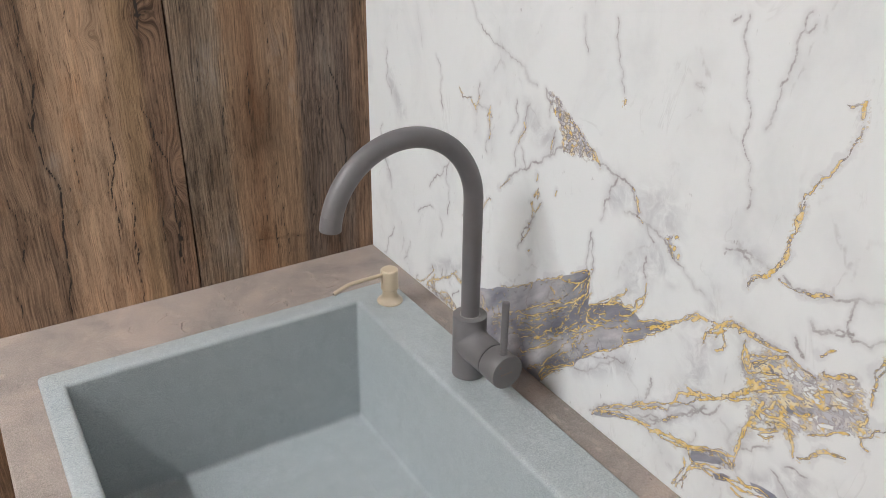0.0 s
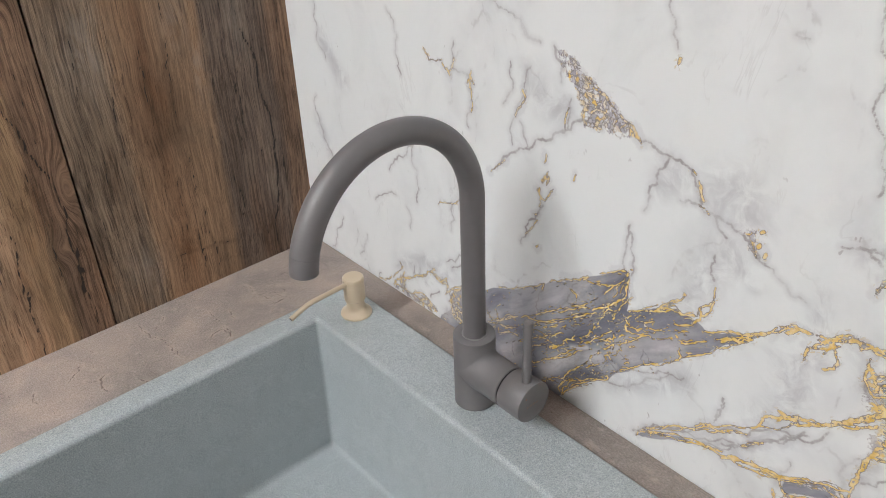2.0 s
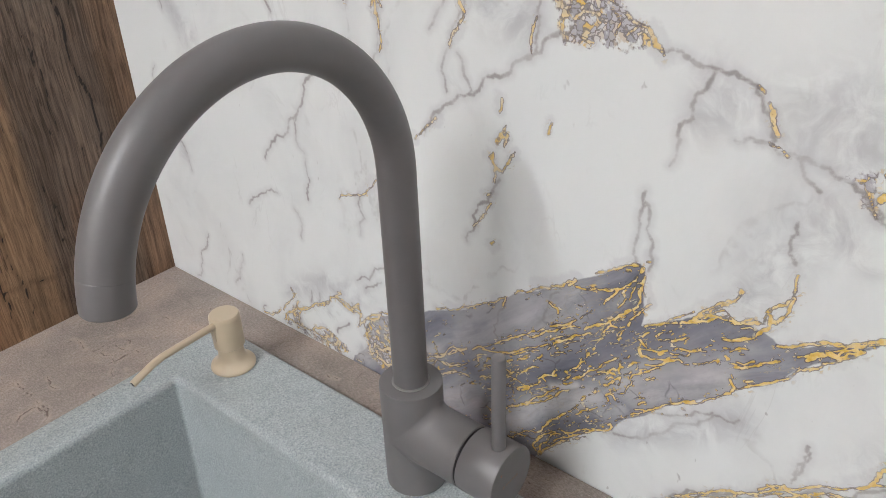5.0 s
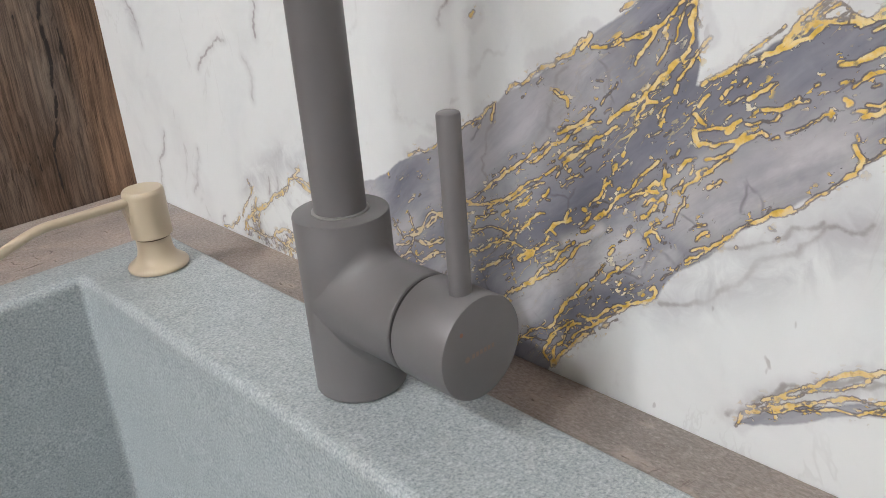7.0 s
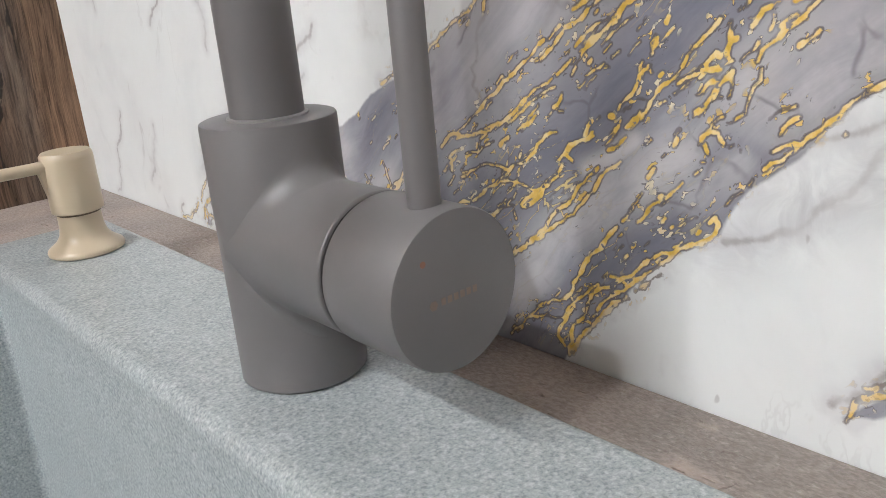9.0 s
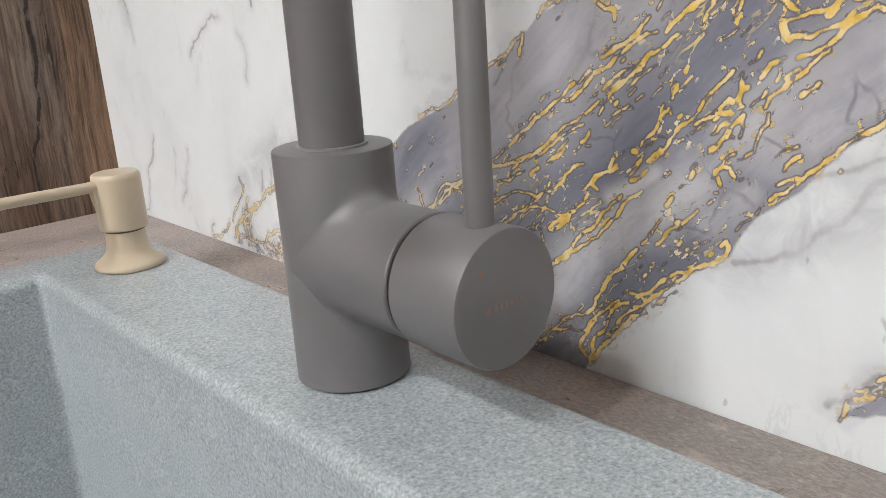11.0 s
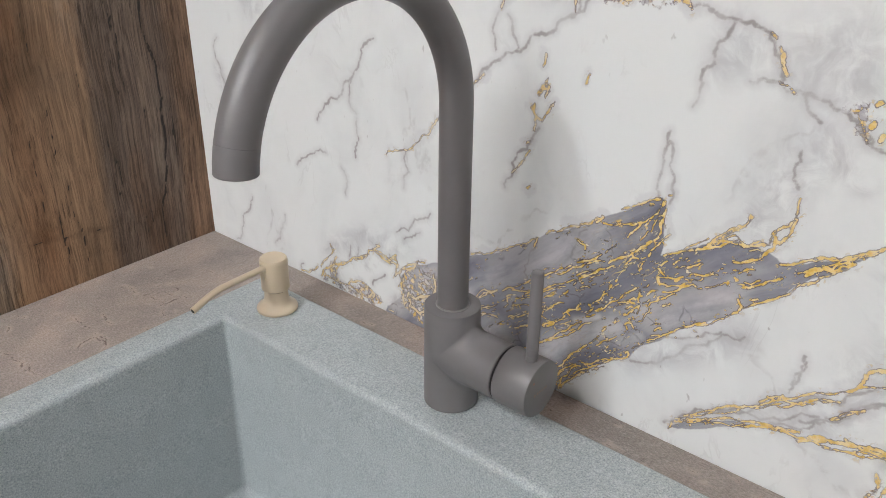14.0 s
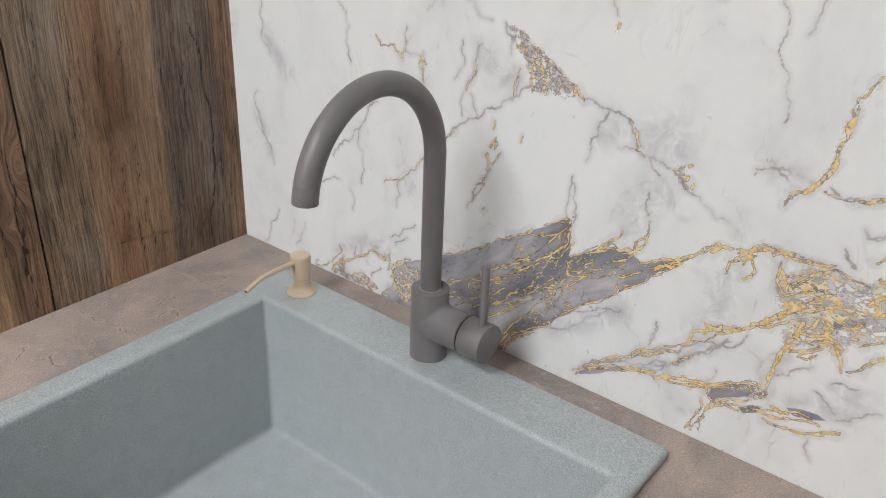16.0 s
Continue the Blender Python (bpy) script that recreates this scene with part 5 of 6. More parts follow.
gold_thread(1.9, (0.291, 0.330), (0.296, 0.325), (0.304, 0.325), (0.308, 0.334), (0.309, 0.339))
gold_thread(2.5, (0.298, 0.325), (0.302, 0.320))
gold_thread(1.2, (0.334, 0.332), (0.332, 0.323), (0.331, 0.314))
gold_thread(1.5, (0.328, 0.318), (0.334, 0.325), (0.338, 0.319))
gold_thread(1.5, (0.332, 0.315), (0.334, 0.304), (0.333, 0.289))
gold_thread(1.5, (0.394, 0.303), (0.396, 0.309), (0.401, 0.314), (0.405, 0.320))
gold_thread(1.5, (0.405, 0.320), (0.407, 0.325), (0.403, 0.330))
gold_thread(1.0, (0.361, 0.232), (0.371, 0.243), (0.381, 0.252))
gold_thread(1.4, (0.433, 0.267), (0.435, 0.276))
gold_thread(2.1, (0.431, 0.245), (0.435, 0.254), (0.439, 0.254), (0.437, 0.245))
gold_thread(2.2, (0.563, 0.393), (0.564, 0.398))
gold_thread(3.1, (0.594, 0.306), (0.597, 0.299), (0.599, 0.293), (0.602, 0.291))
gold_thread(1.5, (0.588, 0.313), (0.591, 0.311))
gold_thread(1.5, (0.597, 0.286), (0.602, 0.285), (0.607, 0.281))
gold_thread(2.4, (0.652, 0.283), (0.654, 0.285))
gold_thread(3.8, (0.652, 0.270), (0.653, 0.273))
gold_thread(2.4, (0.658, 0.264), (0.659, 0.267))
gold_thread(0.9, (0.646, 0.273), (0.649, 0.267), (0.652, 0.261))
gold_thread(1.5, (0.430, 0.247), (0.432, 0.250), (0.436, 0.254), (0.438, 0.259))
gold_thread(1.5, (0.435, 0.251), (0.440, 0.250))
gold_thread(1.5, (0.427, 0.233), (0.428, 0.238), (0.425, 0.235), (0.430, 0.229), (0.435, 0.227))
gold_thread(1.5, (0.435, 0.227), (0.439, 0.233), (0.442, 0.239), (0.445, 0.244))
gold_thread(1.4, (0.430, 0.229), (0.430, 0.223), (0.429, 0.218))
gold_thread(1.0, (0.423, 0.207), (0.426, 0.209))
gold_thread(1.0, (0.426, 0.202), (0.423, 0.197), (0.419, 0.190), (0.415, 0.184), (0.411, 0.180))
gold_thread(1.0, (0.426, 0.171), (0.428, 0.173))
gold_thread(0.9, (0.469, 0.261), (0.470, 0.265), (0.471, 0.268))
gold_thread(2.0, (0.682, 0.210), (0.694, 0.218), (0.707, 0.219), (0.724, 0.224), (0.732, 0.231), (0.752, 0.230), (0.771, 0.228), (0.793, 0.231))
gold_thread(1.5, (0.724, 0.224), (0.721, 0.213), (0.705, 0.204), (0.705, 0.191))
gold_thread(1.4, (0.711, 0.215), (0.728, 0.218), (0.718, 0.205))
gold_thread(1.5, (0.750, 0.220), (0.750, 0.200), (0.760, 0.189), (0.779, 0.199), (0.800, 0.205))
gold_thread(1.4, (0.752, 0.201), (0.762, 0.210), (0.779, 0.217), (0.793, 0.228))
gold_thread(1.2, (0.627, 0.067), (0.656, 0.088), (0.683, 0.107), (0.704, 0.120), (0.711, 0.137), (0.732, 0.143))
gold_thread(2.2, (0.712, 0.135), (0.732, 0.143), (0.750, 0.156), (0.766, 0.174), (0.783, 0.184), (0.802, 0.195))
gold_thread(1.8, (0.662, 0.054), (0.691, 0.063), (0.719, 0.072), (0.745, 0.086), (0.765, 0.093))
gold_thread(1.8, (0.765, 0.093), (0.765, 0.113), (0.770, 0.135), (0.780, 0.158), (0.791, 0.170))
gold_thread(1.4, (0.709, 0.064), (0.718, 0.050), (0.711, 0.028), (0.703, 0.007))
gold_thread(1.5, (0.717, 0.053), (0.740, 0.058), (0.761, 0.063), (0.790, 0.075), (0.810, 0.076))
gold_thread(1.2, (0.745, 0.083), (0.762, 0.081), (0.765, 0.093))
gold_thread(1.8, (0.780, 0.158), (0.798, 0.163), (0.809, 0.171))
gold_thread(1.7, (0.766, 0.174), (0.772, 0.188), (0.790, 0.193))
gold_thread(1.4, (0.791, 0.151), (0.801, 0.150), (0.785, 0.136))
gold_thread(1.5, (0.680, 0.209), (0.666, 0.195), (0.645, 0.179), (0.632, 0.170))
gold_thread(1.2, (0.3550, 0.0550), (0.3630, 0.0450), (0.3800, 0.0560), (0.3890, 0.0670), (0.4000, 0.0650))
gold_thread(1.1, (0.3560, 0.0390), (0.3720, 0.0460), (0.3840, 0.0470), (0.4020, 0.0570))
gold_thread(1.1, (0.3580, 0.0310), (0.3680, 0.0380), (0.3770, 0.0340), (0.3930, 0.0440), (0.4040, 0.0450))
gold_thread(1.0, (0.4170, 0.0770), (0.4350, 0.0830), (0.4540, 0.0920), (0.4670, 0.0990))
gold_thread(1.1, (0.4180, 0.0620), (0.4290, 0.0680), (0.4430, 0.0680), (0.4580, 0.0790), (0.4670, 0.0840))
gold_thread(1.1, (0.4150, 0.0500), (0.4310, 0.0590), (0.4480, 0.0640), (0.4570, 0.0620))
gold_thread(1.0, (0.4220, 0.0420), (0.4350, 0.0500), (0.4450, 0.0550))
gold_thread(1.3, (0.4390, 0.0310), (0.4560, 0.0440), (0.4750, 0.0590), (0.4930, 0.0770))
gold_thread(1.5, (0.4590, 0.1070), (0.4720, 0.1180), (0.4840, 0.1250), (0.4980, 0.1320))
gold_thread(1.3, (0.4760, 0.1120), (0.4910, 0.1210), (0.5060, 0.1310))
gold_thread(1.4, (0.4690, 0.0020), (0.4780, 0.0240), (0.4910, 0.0360), (0.5110, 0.0500))
gold_thread(1.1, (0.4500, 0.0120), (0.4670, 0.0160), (0.4830, 0.0330))
gold_thread(1.3, (0.4950, 0.0880), (0.5060, 0.1000), (0.5160, 0.1100), (0.5260, 0.1200))
gold_thread(1.0, (0.3690, 0.0620), (0.3730, 0.0520), (0.3690, 0.0430))
gold_thread(1.0, (0.4220, 0.0720), (0.4290, 0.0730), (0.4370, 0.0780))
grey_vein(0.8, (0.648, 0.114), (0.647, 0.101), (0.644, 0.083))
grey_vein(0.8, (0.596, 0.046), (0.630, 0.053), (0.665, 0.074))
grey_vein(0.7, (0.541, 0.191), (0.540, 0.214), (0.535, 0.235))
smoke(8, (0.578, 0.027), (0.617, 0.050), (0.663, 0.084))
smoke(8, (0.621, 0.232), (0.604, 0.208), (0.600, 0.191))
smoke(10, (0.714, 0.198), (0.687, 0.175))
smoke(6, (0.707, 0.231), (0.707, 0.254))
smoke(12, (0.755, 0.196), (0.773, 0.203))
smoke(12, (0.777, 0.169), (0.802, 0.181))
smoke(7, (0.710, 0.058), (0.766, 0.085))
smoke(9, (0.788, 0.084), (0.826, 0.092))
smoke(6, (0.767, 0.107), (0.776, 0.131))
for _ in range(330):
    u, v = wander.triangular(0.30, 0.62, 0.41), wander.uniform(0.0, 0.16)
    slant, reach = radians(wander.uniform(34, 50)), wander.choice((0.0015, 0.002, 0.003, 0.004, 0.006))
    ends = [(u, v), (u + reach * math.cos(slant), v + reach * math.sin(slant))]
    if all(dark_field[np.searchsorted(U, a), np.searchsorted(V, b)] > 0.002 and pale_field[np.searchsorted(U, a), np.searchsorted(V, b)] < 0.5 for a, b in ends):
        gold_thread(wander.uniform(0.3, 0.7), *ends)


def marble_wall():
    nu, nv = GU.shape
    where = np.stack([np.zeros(GU.shape), -GU, GV + 0.9], -1).reshape(-1, 3)
    k = np.arange(nu * nv).reshape(nu, nv)
    faces = np.stack([k[:-1, :-1], k[:-1, 1:], k[1:, 1:], k[1:, :-1]], -1).reshape(-1, 4)
    mesh = bpy.data.meshes.new("wall_east")
    mesh.vertices.add(len(where))
    mesh.vertices.foreach_set("co", where.ravel())
    mesh.loops.add(faces.size)
    mesh.loops.foreach_set("vertex_index", faces.ravel())
    mesh.polygons.add(len(faces))
    mesh.polygons.foreach_set("loop_start", np.arange(0, faces.size, 4))
    mesh.update(calc_edges=True)
    for name, values in (("grey", grey_field), ("gold", gold_field), ("smoke", smoke_field), ("dark", dark_field),
                         ("net", net_field), ("speckled", speckled_field), ("pale", pale_field), ("deep", deep_field)):
        mesh.attributes.new(name, "FLOAT", "POINT").data.foreach_set("value", values.ravel().astype(np.float32))
    mesh.materials.append(MARBLE)
    ob = new("wall_east", mesh)
    part("backing_board", boxed((0.0006, ROOM_Y, 0.0), (0.02, 0.0, ROOM_Z)), CARCASS, ob)
    return tagged(ob, "white marble wall panel with gold and grey veins", "wall", kind="structure")


marble_wall()


# ---- worktop, with the sink's cut-out ----
SX0, SX1, SY0, SY1 = -0.555, -0.047, -0.702, -0.145     # outside of the sink's rim
BX0, BX1, BY0, BY1 = -0.525, -0.1215, -0.675, -0.182    # inside of the bowl at the rim


SPLITS = []     # (half width, a, b) of the worktop's cracks, with a and b in (x, y)


def split(width, *points):
    line = crooked(points, 0.22)
    for n, (a, b) in enumerate(zip(line, line[1:])):
        taper = min(1.0, 0.3 + 2.5 * min(n + 1, len(line) - n) / len(line))
        SPLITS.append((width * 0.00062 * taper * wander.uniform(0.3, 1.3), a, b))


split(1.0, (-0.283, -0.021), (-0.283, -0.034), (-0.282, -0.045), (-0.280, -0.059), (-0.273, -0.068), (-0.273, -0.084), (-0.273, -0.100), (-0.272, -0.113))
split(0.7, (-0.266, -0.100), (-0.269, -0.121))
split(1.3, (-0.346, -0.088), (-0.351, -0.086), (-0.357, -0.090), (-0.360, -0.101), (-0.360, -0.112), (-0.356, -0.117))
split(0.9, (-0.365, -0.048), (-0.377, -0.061), (-0.387, -0.071))
split(0.8, (-0.372, -0.080), (-0.361, -0.090))
split(0.9, (-0.325, -0.119), (-0.319, -0.132))
split(0.9, (-0.228, -0.110), (-0.214, -0.103), (-0.208, -0.104), (-0.206, -0.118), (-0.215, -0.128))
split(0.7, (-0.265, -0.040), (-0.271, -0.046))
split(0.7, (-0.251, -0.027), (-0.256, -0.035))
split(1.0, (-0.182, -0.072), (-0.187, -0.085), (-0.186, -0.094))
split(0.6, (-0.345, -0.028), (-0.342, -0.039))
split(1.0, (-0.134, -0.078), (-0.130, -0.091))
split(1.2, (-0.141, -0.099), (-0.131, -0.101), (-0.120, -0.102))
split(0.9, (-0.118, -0.077), (-0.115, -0.094))
split(0.8, (-0.108, -0.081), (-0.110, -0.089))
split(0.6, (-0.119, -0.061), (-0.118, -0.066))
split(0.9, (-0.203, -0.059), (-0.204, -0.076), (-0.203, -0.086))
split(0.9, (-0.206, -0.094), (-0.204, -0.106), (-0.205, -0.117))
split(0.6, (-0.230, -0.070), (-0.228, -0.075))
split(0.7, (-0.149, -0.117), (-0.145, -0.119))
split(0.8, (-0.069, -0.073), (-0.064, -0.083))
split(0.5, (-0.099, -0.045), (-0.099, -0.051))
split(0.6, (-0.139, -0.037), (-0.138, -0.051), (-0.140, -0.063))
split(0.7, (-0.241, -0.012), (-0.233, -0.022))
split(0.6, (-0.221, -0.026), (-0.222, -0.037))
split(0.6, (-0.035, -0.015), (-0.027, -0.016))
split(0.7, (-0.140, -0.109), (-0.145, -0.117))
split(0.7, (-0.170, -0.126), (-0.170, -0.131))
split(0.8, (-0.420, -0.060), (-0.428, -0.075), (-0.425, -0.085))
split(0.8, (-0.585, -0.520), (-0.578, -0.545), (-0.584, -0.560))
split(0.7, (-0.590, -0.300), (-0.585, -0.330))
for _ in range(70):
    if wander.random() < 0.6:
        at, run = (wander.uniform(-0.60, -0.02), wander.uniform(-0.14, -0.01)), wander.uniform(0.003, 0.010)
    else:
        at, run = (wander.uniform(-0.043, -0.006), wander.uniform(-0.68, -0.16)), wander.uniform(0.003, 0.012)
    way = wander.uniform(0.9, 2.2)
    split(wander.uniform(0.3, 0.6), at, (at[0] + run * 0.5 * math.cos(way), at[1] + run * math.sin(way)))


def worktop():
    def ring(z, out):
        return rounded(-DEPTH - out, -0.0012, -2.6, -0.0012, 0.004, z)
    hx0, hx1, hy0, hy1 = SX0 + 0.012, SX1 - 0.012, SY0 + 0.012, SY1 - 0.012
    def hole(z):
        return rounded(hx0, hx1, hy0, hy1, 0.01, z)
    low = COUNTER - 0.038
    bm = bmesh.new()
    loft(bm, [hole(low), ring(low, -0.003), ring(low + 0.003, 0), ring(COUNTER - 0.003, 0), ring(COUNTER - 0.0009, -0.0009), ring(COUNTER, -0.003)], False, False)
    loft(bm, [hole(COUNTER), hole(low)], False, False)
    bm.verts.index_update()
    where, faces = [tuple(v.co) for v in bm.verts], [[v.index for v in f.verts] for f in bm.faces]
    bm.free()
    crack = [0.02] * len(where)
    # the top, as four strips round the cut-out; the two that lie in view are fine enough to carry the cracks
    x0, x1, y0, y1 = -DEPTH + 0.003, -0.0012, -2.6, -0.0012
    for xa, xb, ya, yb, step in ((x0, x1, hy1, y1, 0.0015), (hx1, x1, hy0, hy1, 0.0015), (x0, hx0, hy0, hy1, 0.003), (x0, x1, y0, hy0, 0.02)):
        xs, ys = np.linspace(xa, xb, int((xb - xa) / step) + 2), np.linspace(ya, yb, int((yb - ya) / step) + 2)
        X, Y = np.meshgrid(xs, ys, indexing="ij")
        dist = np.full(X.shape, 0.02)
        for half, a, b in SPLITS:
            i0, i1 = np.searchsorted(xs, (min(a[0], b[0]) - 0.01, max(a[0], b[0]) + 0.01))
            j0, j1 = np.searchsorted(ys, (min(a[1], b[1]) - 0.01, max(a[1], b[1]) + 0.01))
            px, py, d = X[i0:i1, j0:j1] - a[0], Y[i0:i1, j0:j1] - a[1], b - a
            f = np.clip((px * d[0] + py * d[1]) / max(d @ d, 1e-12), 0, 1)
            dist[i0:i1, j0:j1] = np.minimum(dist[i0:i1, j0:j1], np.hypot(px - f * d[0], py - f * d[1]) - half)
        k = np.arange(X.size).reshape(X.shape) + len(where)
        where += np.stack([X, Y, np.full(X.shape, COUNTER)], -1).reshape(-1, 3).tolist()
        faces += np.stack([k[:-1, :-1], k[1:, :-1], k[1:, 1:], k[:-1, 1:]], -1).reshape(-1, 4).tolist()
        crack += dist.ravel().tolist()
    mesh = bpy.data.meshes.new("worktop")
    mesh.from_pydata(where, [], faces)
    mesh.update()
    mesh.attributes.new("crack", "FLOAT", "POINT").data.foreach_set("value", np.array(crack, np.float32))
    mesh.materials.append(WORKTOP)
    return tagged(new("worktop", mesh), "taupe stone-look kitchen worktop with fine dark cracks", "worktop")


worktop()

cabinet = empty("base_cabinet", -0.3, -1.3, 0)
part("side_panel", boxed((-0.575, -0.022, 0.0), (-0.004, -0.004, 0.861)), CARCASS, cabinet)
part("side_panel", boxed((-0.575, -2.59, 0.0), (-0.004, -2.572, 0.861)), CARCASS, cabinet)
part("front_panel", boxed((-0.59, -2.59, 0.0), (-0.576, -0.004, 0.861)), CARCASS, cabinet)
tagged(cabinet, "plain dark board base cabinet under the worktop", "cabinet")


# ---- sink ----
def sink():
    thing = empty("kitchen_sink", (SX0 + SX1) / 2, (SY0 + SY1) / 2, COUNTER)
    tagged(thing, "grey-blue granite composite sink set into the worktop", "sink")
    floor_z, dx, dy = 0.711, -0.186, -0.435
    rings = []
    def outer(inset, z, r=0.005):
        rings.append(rounded(SX0 + inset, SX1 - inset, SY0 + inset, SY1 - inset, r, z))
    def bowl(inset, z, r=0.012):
        rings.append(rounded(BX0 + inset, BX1 - inset, BY0 + inset, BY1 - inset, r, z))
    bowl(-0.009, floor_z - 0.012, 0.02)
    bowl(-0.009, COUNTER - 0.03, 0.02)
    outer(0.014, COUNTER - 0.028)
    outer(0.014, COUNTER + 0.0006)
    outer(0.0015, COUNTER + 0.0006)
    outer(0.0, COUNTER + 0.002)
    for k in range(7):
        a = radians(15 * k)
        outer(0.0058 * (1 - math.cos(a)), RIM - 0.0058 + 0.0058 * math.sin(a))
    rings.append(rounded(BX0 - 0.0066, BX1 + 0.0066, BY0 - 0.0066, BY1 + 0.0066, 0.0101, RIM))
    for k in range(1, 7):
        a = radians(15 * k)
        bowl(-0.0066 * (1 - math.sin(a)), RIM - 0.0066 * (1 - math.cos(a)), 0.0035 + 0.0066 * (1 - math.sin(a)))
    bowl(0.0045, floor_z + 0.007, 0.0045)
    for k in range(1, 7):
        a = radians(15 * k)
        bowl(0.0045 + 0.007 * (1 - math.cos(a)), floor_z + 0.007 * (1 - math.sin(a)), 0.0045)
    bowl(0.06, floor_z - 0.0005, 0.03)
    n = len(rings[0])
    angles = [math.atan2(p[1] - dy, p[0] - dx) for p in rings[-1]]
    for r, z in ((0.062, floor_z - 0.002), (0.058, floor_z - 0.005), (0.044, floor_z - 0.006)):
        rings.append([(dx + r * math.cos(a), dy + r * math.sin(a), z) for a in angles])
    bm = loft(bmesh.new(), rings, False, False)
    part("basin", bm, GRANITE, thing, angle=50)
    drain = part("drain", lathe([(0.030, floor_z - 0.03), (0.044, floor_z - 0.008), (0.056, floor_z - 0.0035), (0.0575, floor_z - 0.0015), (0.056, floor_z),
                                 (0.050, floor_z - 0.001), (0.043, floor_z - 0.006), (0.040, floor_z - 0.012)], dx, dy), STEEL, thing, "polished steel drain flange")
    part("strainer", lathe([(0.036, floor_z - 0.010), (0.037, floor_z - 0.004), (0.034, floor_z - 0.001), (0.02, floor_z - 0.003), (0.009, floor_z - 0.003),
                            (0.008, floor_z + 0.010), (0.006, floor_z + 0.013), (0.001, floor_z + 0.014)], dx, dy), STEEL, drain)
    return thing


sink()


# ---- faucet ----
def faucet():
    ax, ay = -0.0790, -0.4176
    thing = empty("kitchen_faucet", ax, ay, RIM)
    tagged(thing, "matt taupe single-lever kitchen faucet with high arched spout", "faucet")
    rb, top = 0.02145, 1.0000
    body = part("body", lathe([(rb - 0.002, RIM + 0.0002), (rb, RIM + 0.0008), (rb, top - 0.001), (rb - 0.0003, top - 0.0003), (rb - 0.001, top),
                               (0.0128, top), (0.0126, top - 0.004)], ax, ay, 96), TAUPE, thing)
    # ring at the spout's foot, its pale colour standing in for a glint
    part("glint_ring", lathe([(0.0116, top - 0.003), (0.0128, top - 0.002), (0.0127, top + 0.0006), (0.0120, top + 0.0009), (0.0114, top + 0.0008)], ax, ay), COLLAR_GLINT, body, "collar ring in pale grey that paints its glint")

    # arched spout
    rp, R, turn = 0.01160, 0.0925, radians(180 + 2.2)
    rise, sweep = 1.1530, 174.8
    ux, uy = math.cos(turn), math.sin(turn)
    def arc(deg):
        a = radians(deg)
        return (ax + ux * R * (1 - math.cos(a)), ay + uy * R * (1 - math.cos(a)), rise + R * math.sin(a))
    cut = 165.5
    path = [(ax, ay, top - 0.002), (ax, ay, 1.05), (ax, ay, 1.10), (ax, ay, 1.14)] + [arc(d) for d in np.linspace(0, cut, 54)]
    part("spout", tube(path, [rp] * len(path), 48), TAUPE, thing)
    last = [arc(d) for d in [cut - 0.5, cut + 0.05, cut + 0.12, cut + 0.4, *np.linspace(cut + 1.5, sweep - 0.3, 8), sweep]]
    radii = [rp - 0.0002, rp - 0.0002, rp - 0.00005, rp] + [rp + 0.00005] * 8 + [rp - 0.0003]
    tip = part("aerator", tube(last, radii, 48), TAUPE, thing, "short sleeve at the spout's mouth")
    end, before = Vector(arc(sweep)), Vector(arc(sweep - 2))
    d = (end - before).normalized()
    part("outlet", tube([end - d * 0.004, end + d * 0.0004], [0.0092, 0.0092], 32), BLACK, tip)

    # lying neck, blended into the body
    zc, rn, fillet, gap = 0.9610, 0.0217, 0.0085, ay + 0.4690
    rings = []
    steps = [-0.005, 0.0] + [fillet * (1 - math.cos(radians(a))) for a in (15, 30, 45, 60, 75, 90)]
    N = 96
    for s in steps:
        ring = []
        for k in range(N):
            a = 2 * math.pi * k / N
            x = rn * math.cos(a)
            inner = math.sqrt(max(rb * rb - x * x, 0))
            over = 0.0 if s < 0 else fillet - math.sqrt(max(fillet ** 2 - (fillet - s) ** 2, 0))
            over *= abs(math.sin(a)) ** 1.5
            y = ay - inner - s * (0.25 + 0.75 * abs(math.sin(a)))
            ring.append((ax + x, y, zc + (rn + over) * math.sin(a)))
        rings.append(ring)
    for y, r in ((ay - 0.036, rn), (ay - 0.044, rn), (ay - gap + 0.0012, rn), (ay - gap + 0.0005, rn - 0.0001), (ay - gap, rn - 0.0006)):
        rings.append([(ax + r * math.cos(2 * math.pi * k / N), y, zc + r * math.sin(2 * math.pi * k / N)) for k in range(N)])
    part("neck", loft(bmesh.new(), rings), TAUPE, body, angle=60)
    part("joint_ring", lying([(0.0190, -0.466), (0.0208, -0.4684), (0.0208, -0.4701), (0.0192, -0.4703), (0.0190, -0.474)], ax, zc), BLACK, body, "dark joint between the neck and the cap")
    rc, y0, y1 = 0.0220, -0.4710, -0.5002
    cap = part("handle_cap", lying([(rc - 0.0008, y0), (rc - 0.0002, y0 - 0.0002), (rc, y0 - 0.0007), (rc, y1 + 0.0014), (rc - 0.0004, y1 + 0.0004), (rc - 0.0014, y1)], ax, zc, 96), TAUPE, thing)
    lx, ly, rl = ax - 0.0005, -0.4905, 0.00445
    part("lever", lathe([(rl, zc + 0.016), (rl, 1.0525), (rl - 0.0003, 1.0532), (rl - 0.001, 1.0536)], lx, ly, 40), TAUPE, cap)
    # printed mark on the cap's face: plain bars
    face = y1 - 0.0001
    def bar(name, cx, cz, w, h, material):
        part(name, boxed((cx - w / 2, face, cz - h / 2), (cx + w / 2, y1 + 0.0006, cz + h / 2)), material, cap)
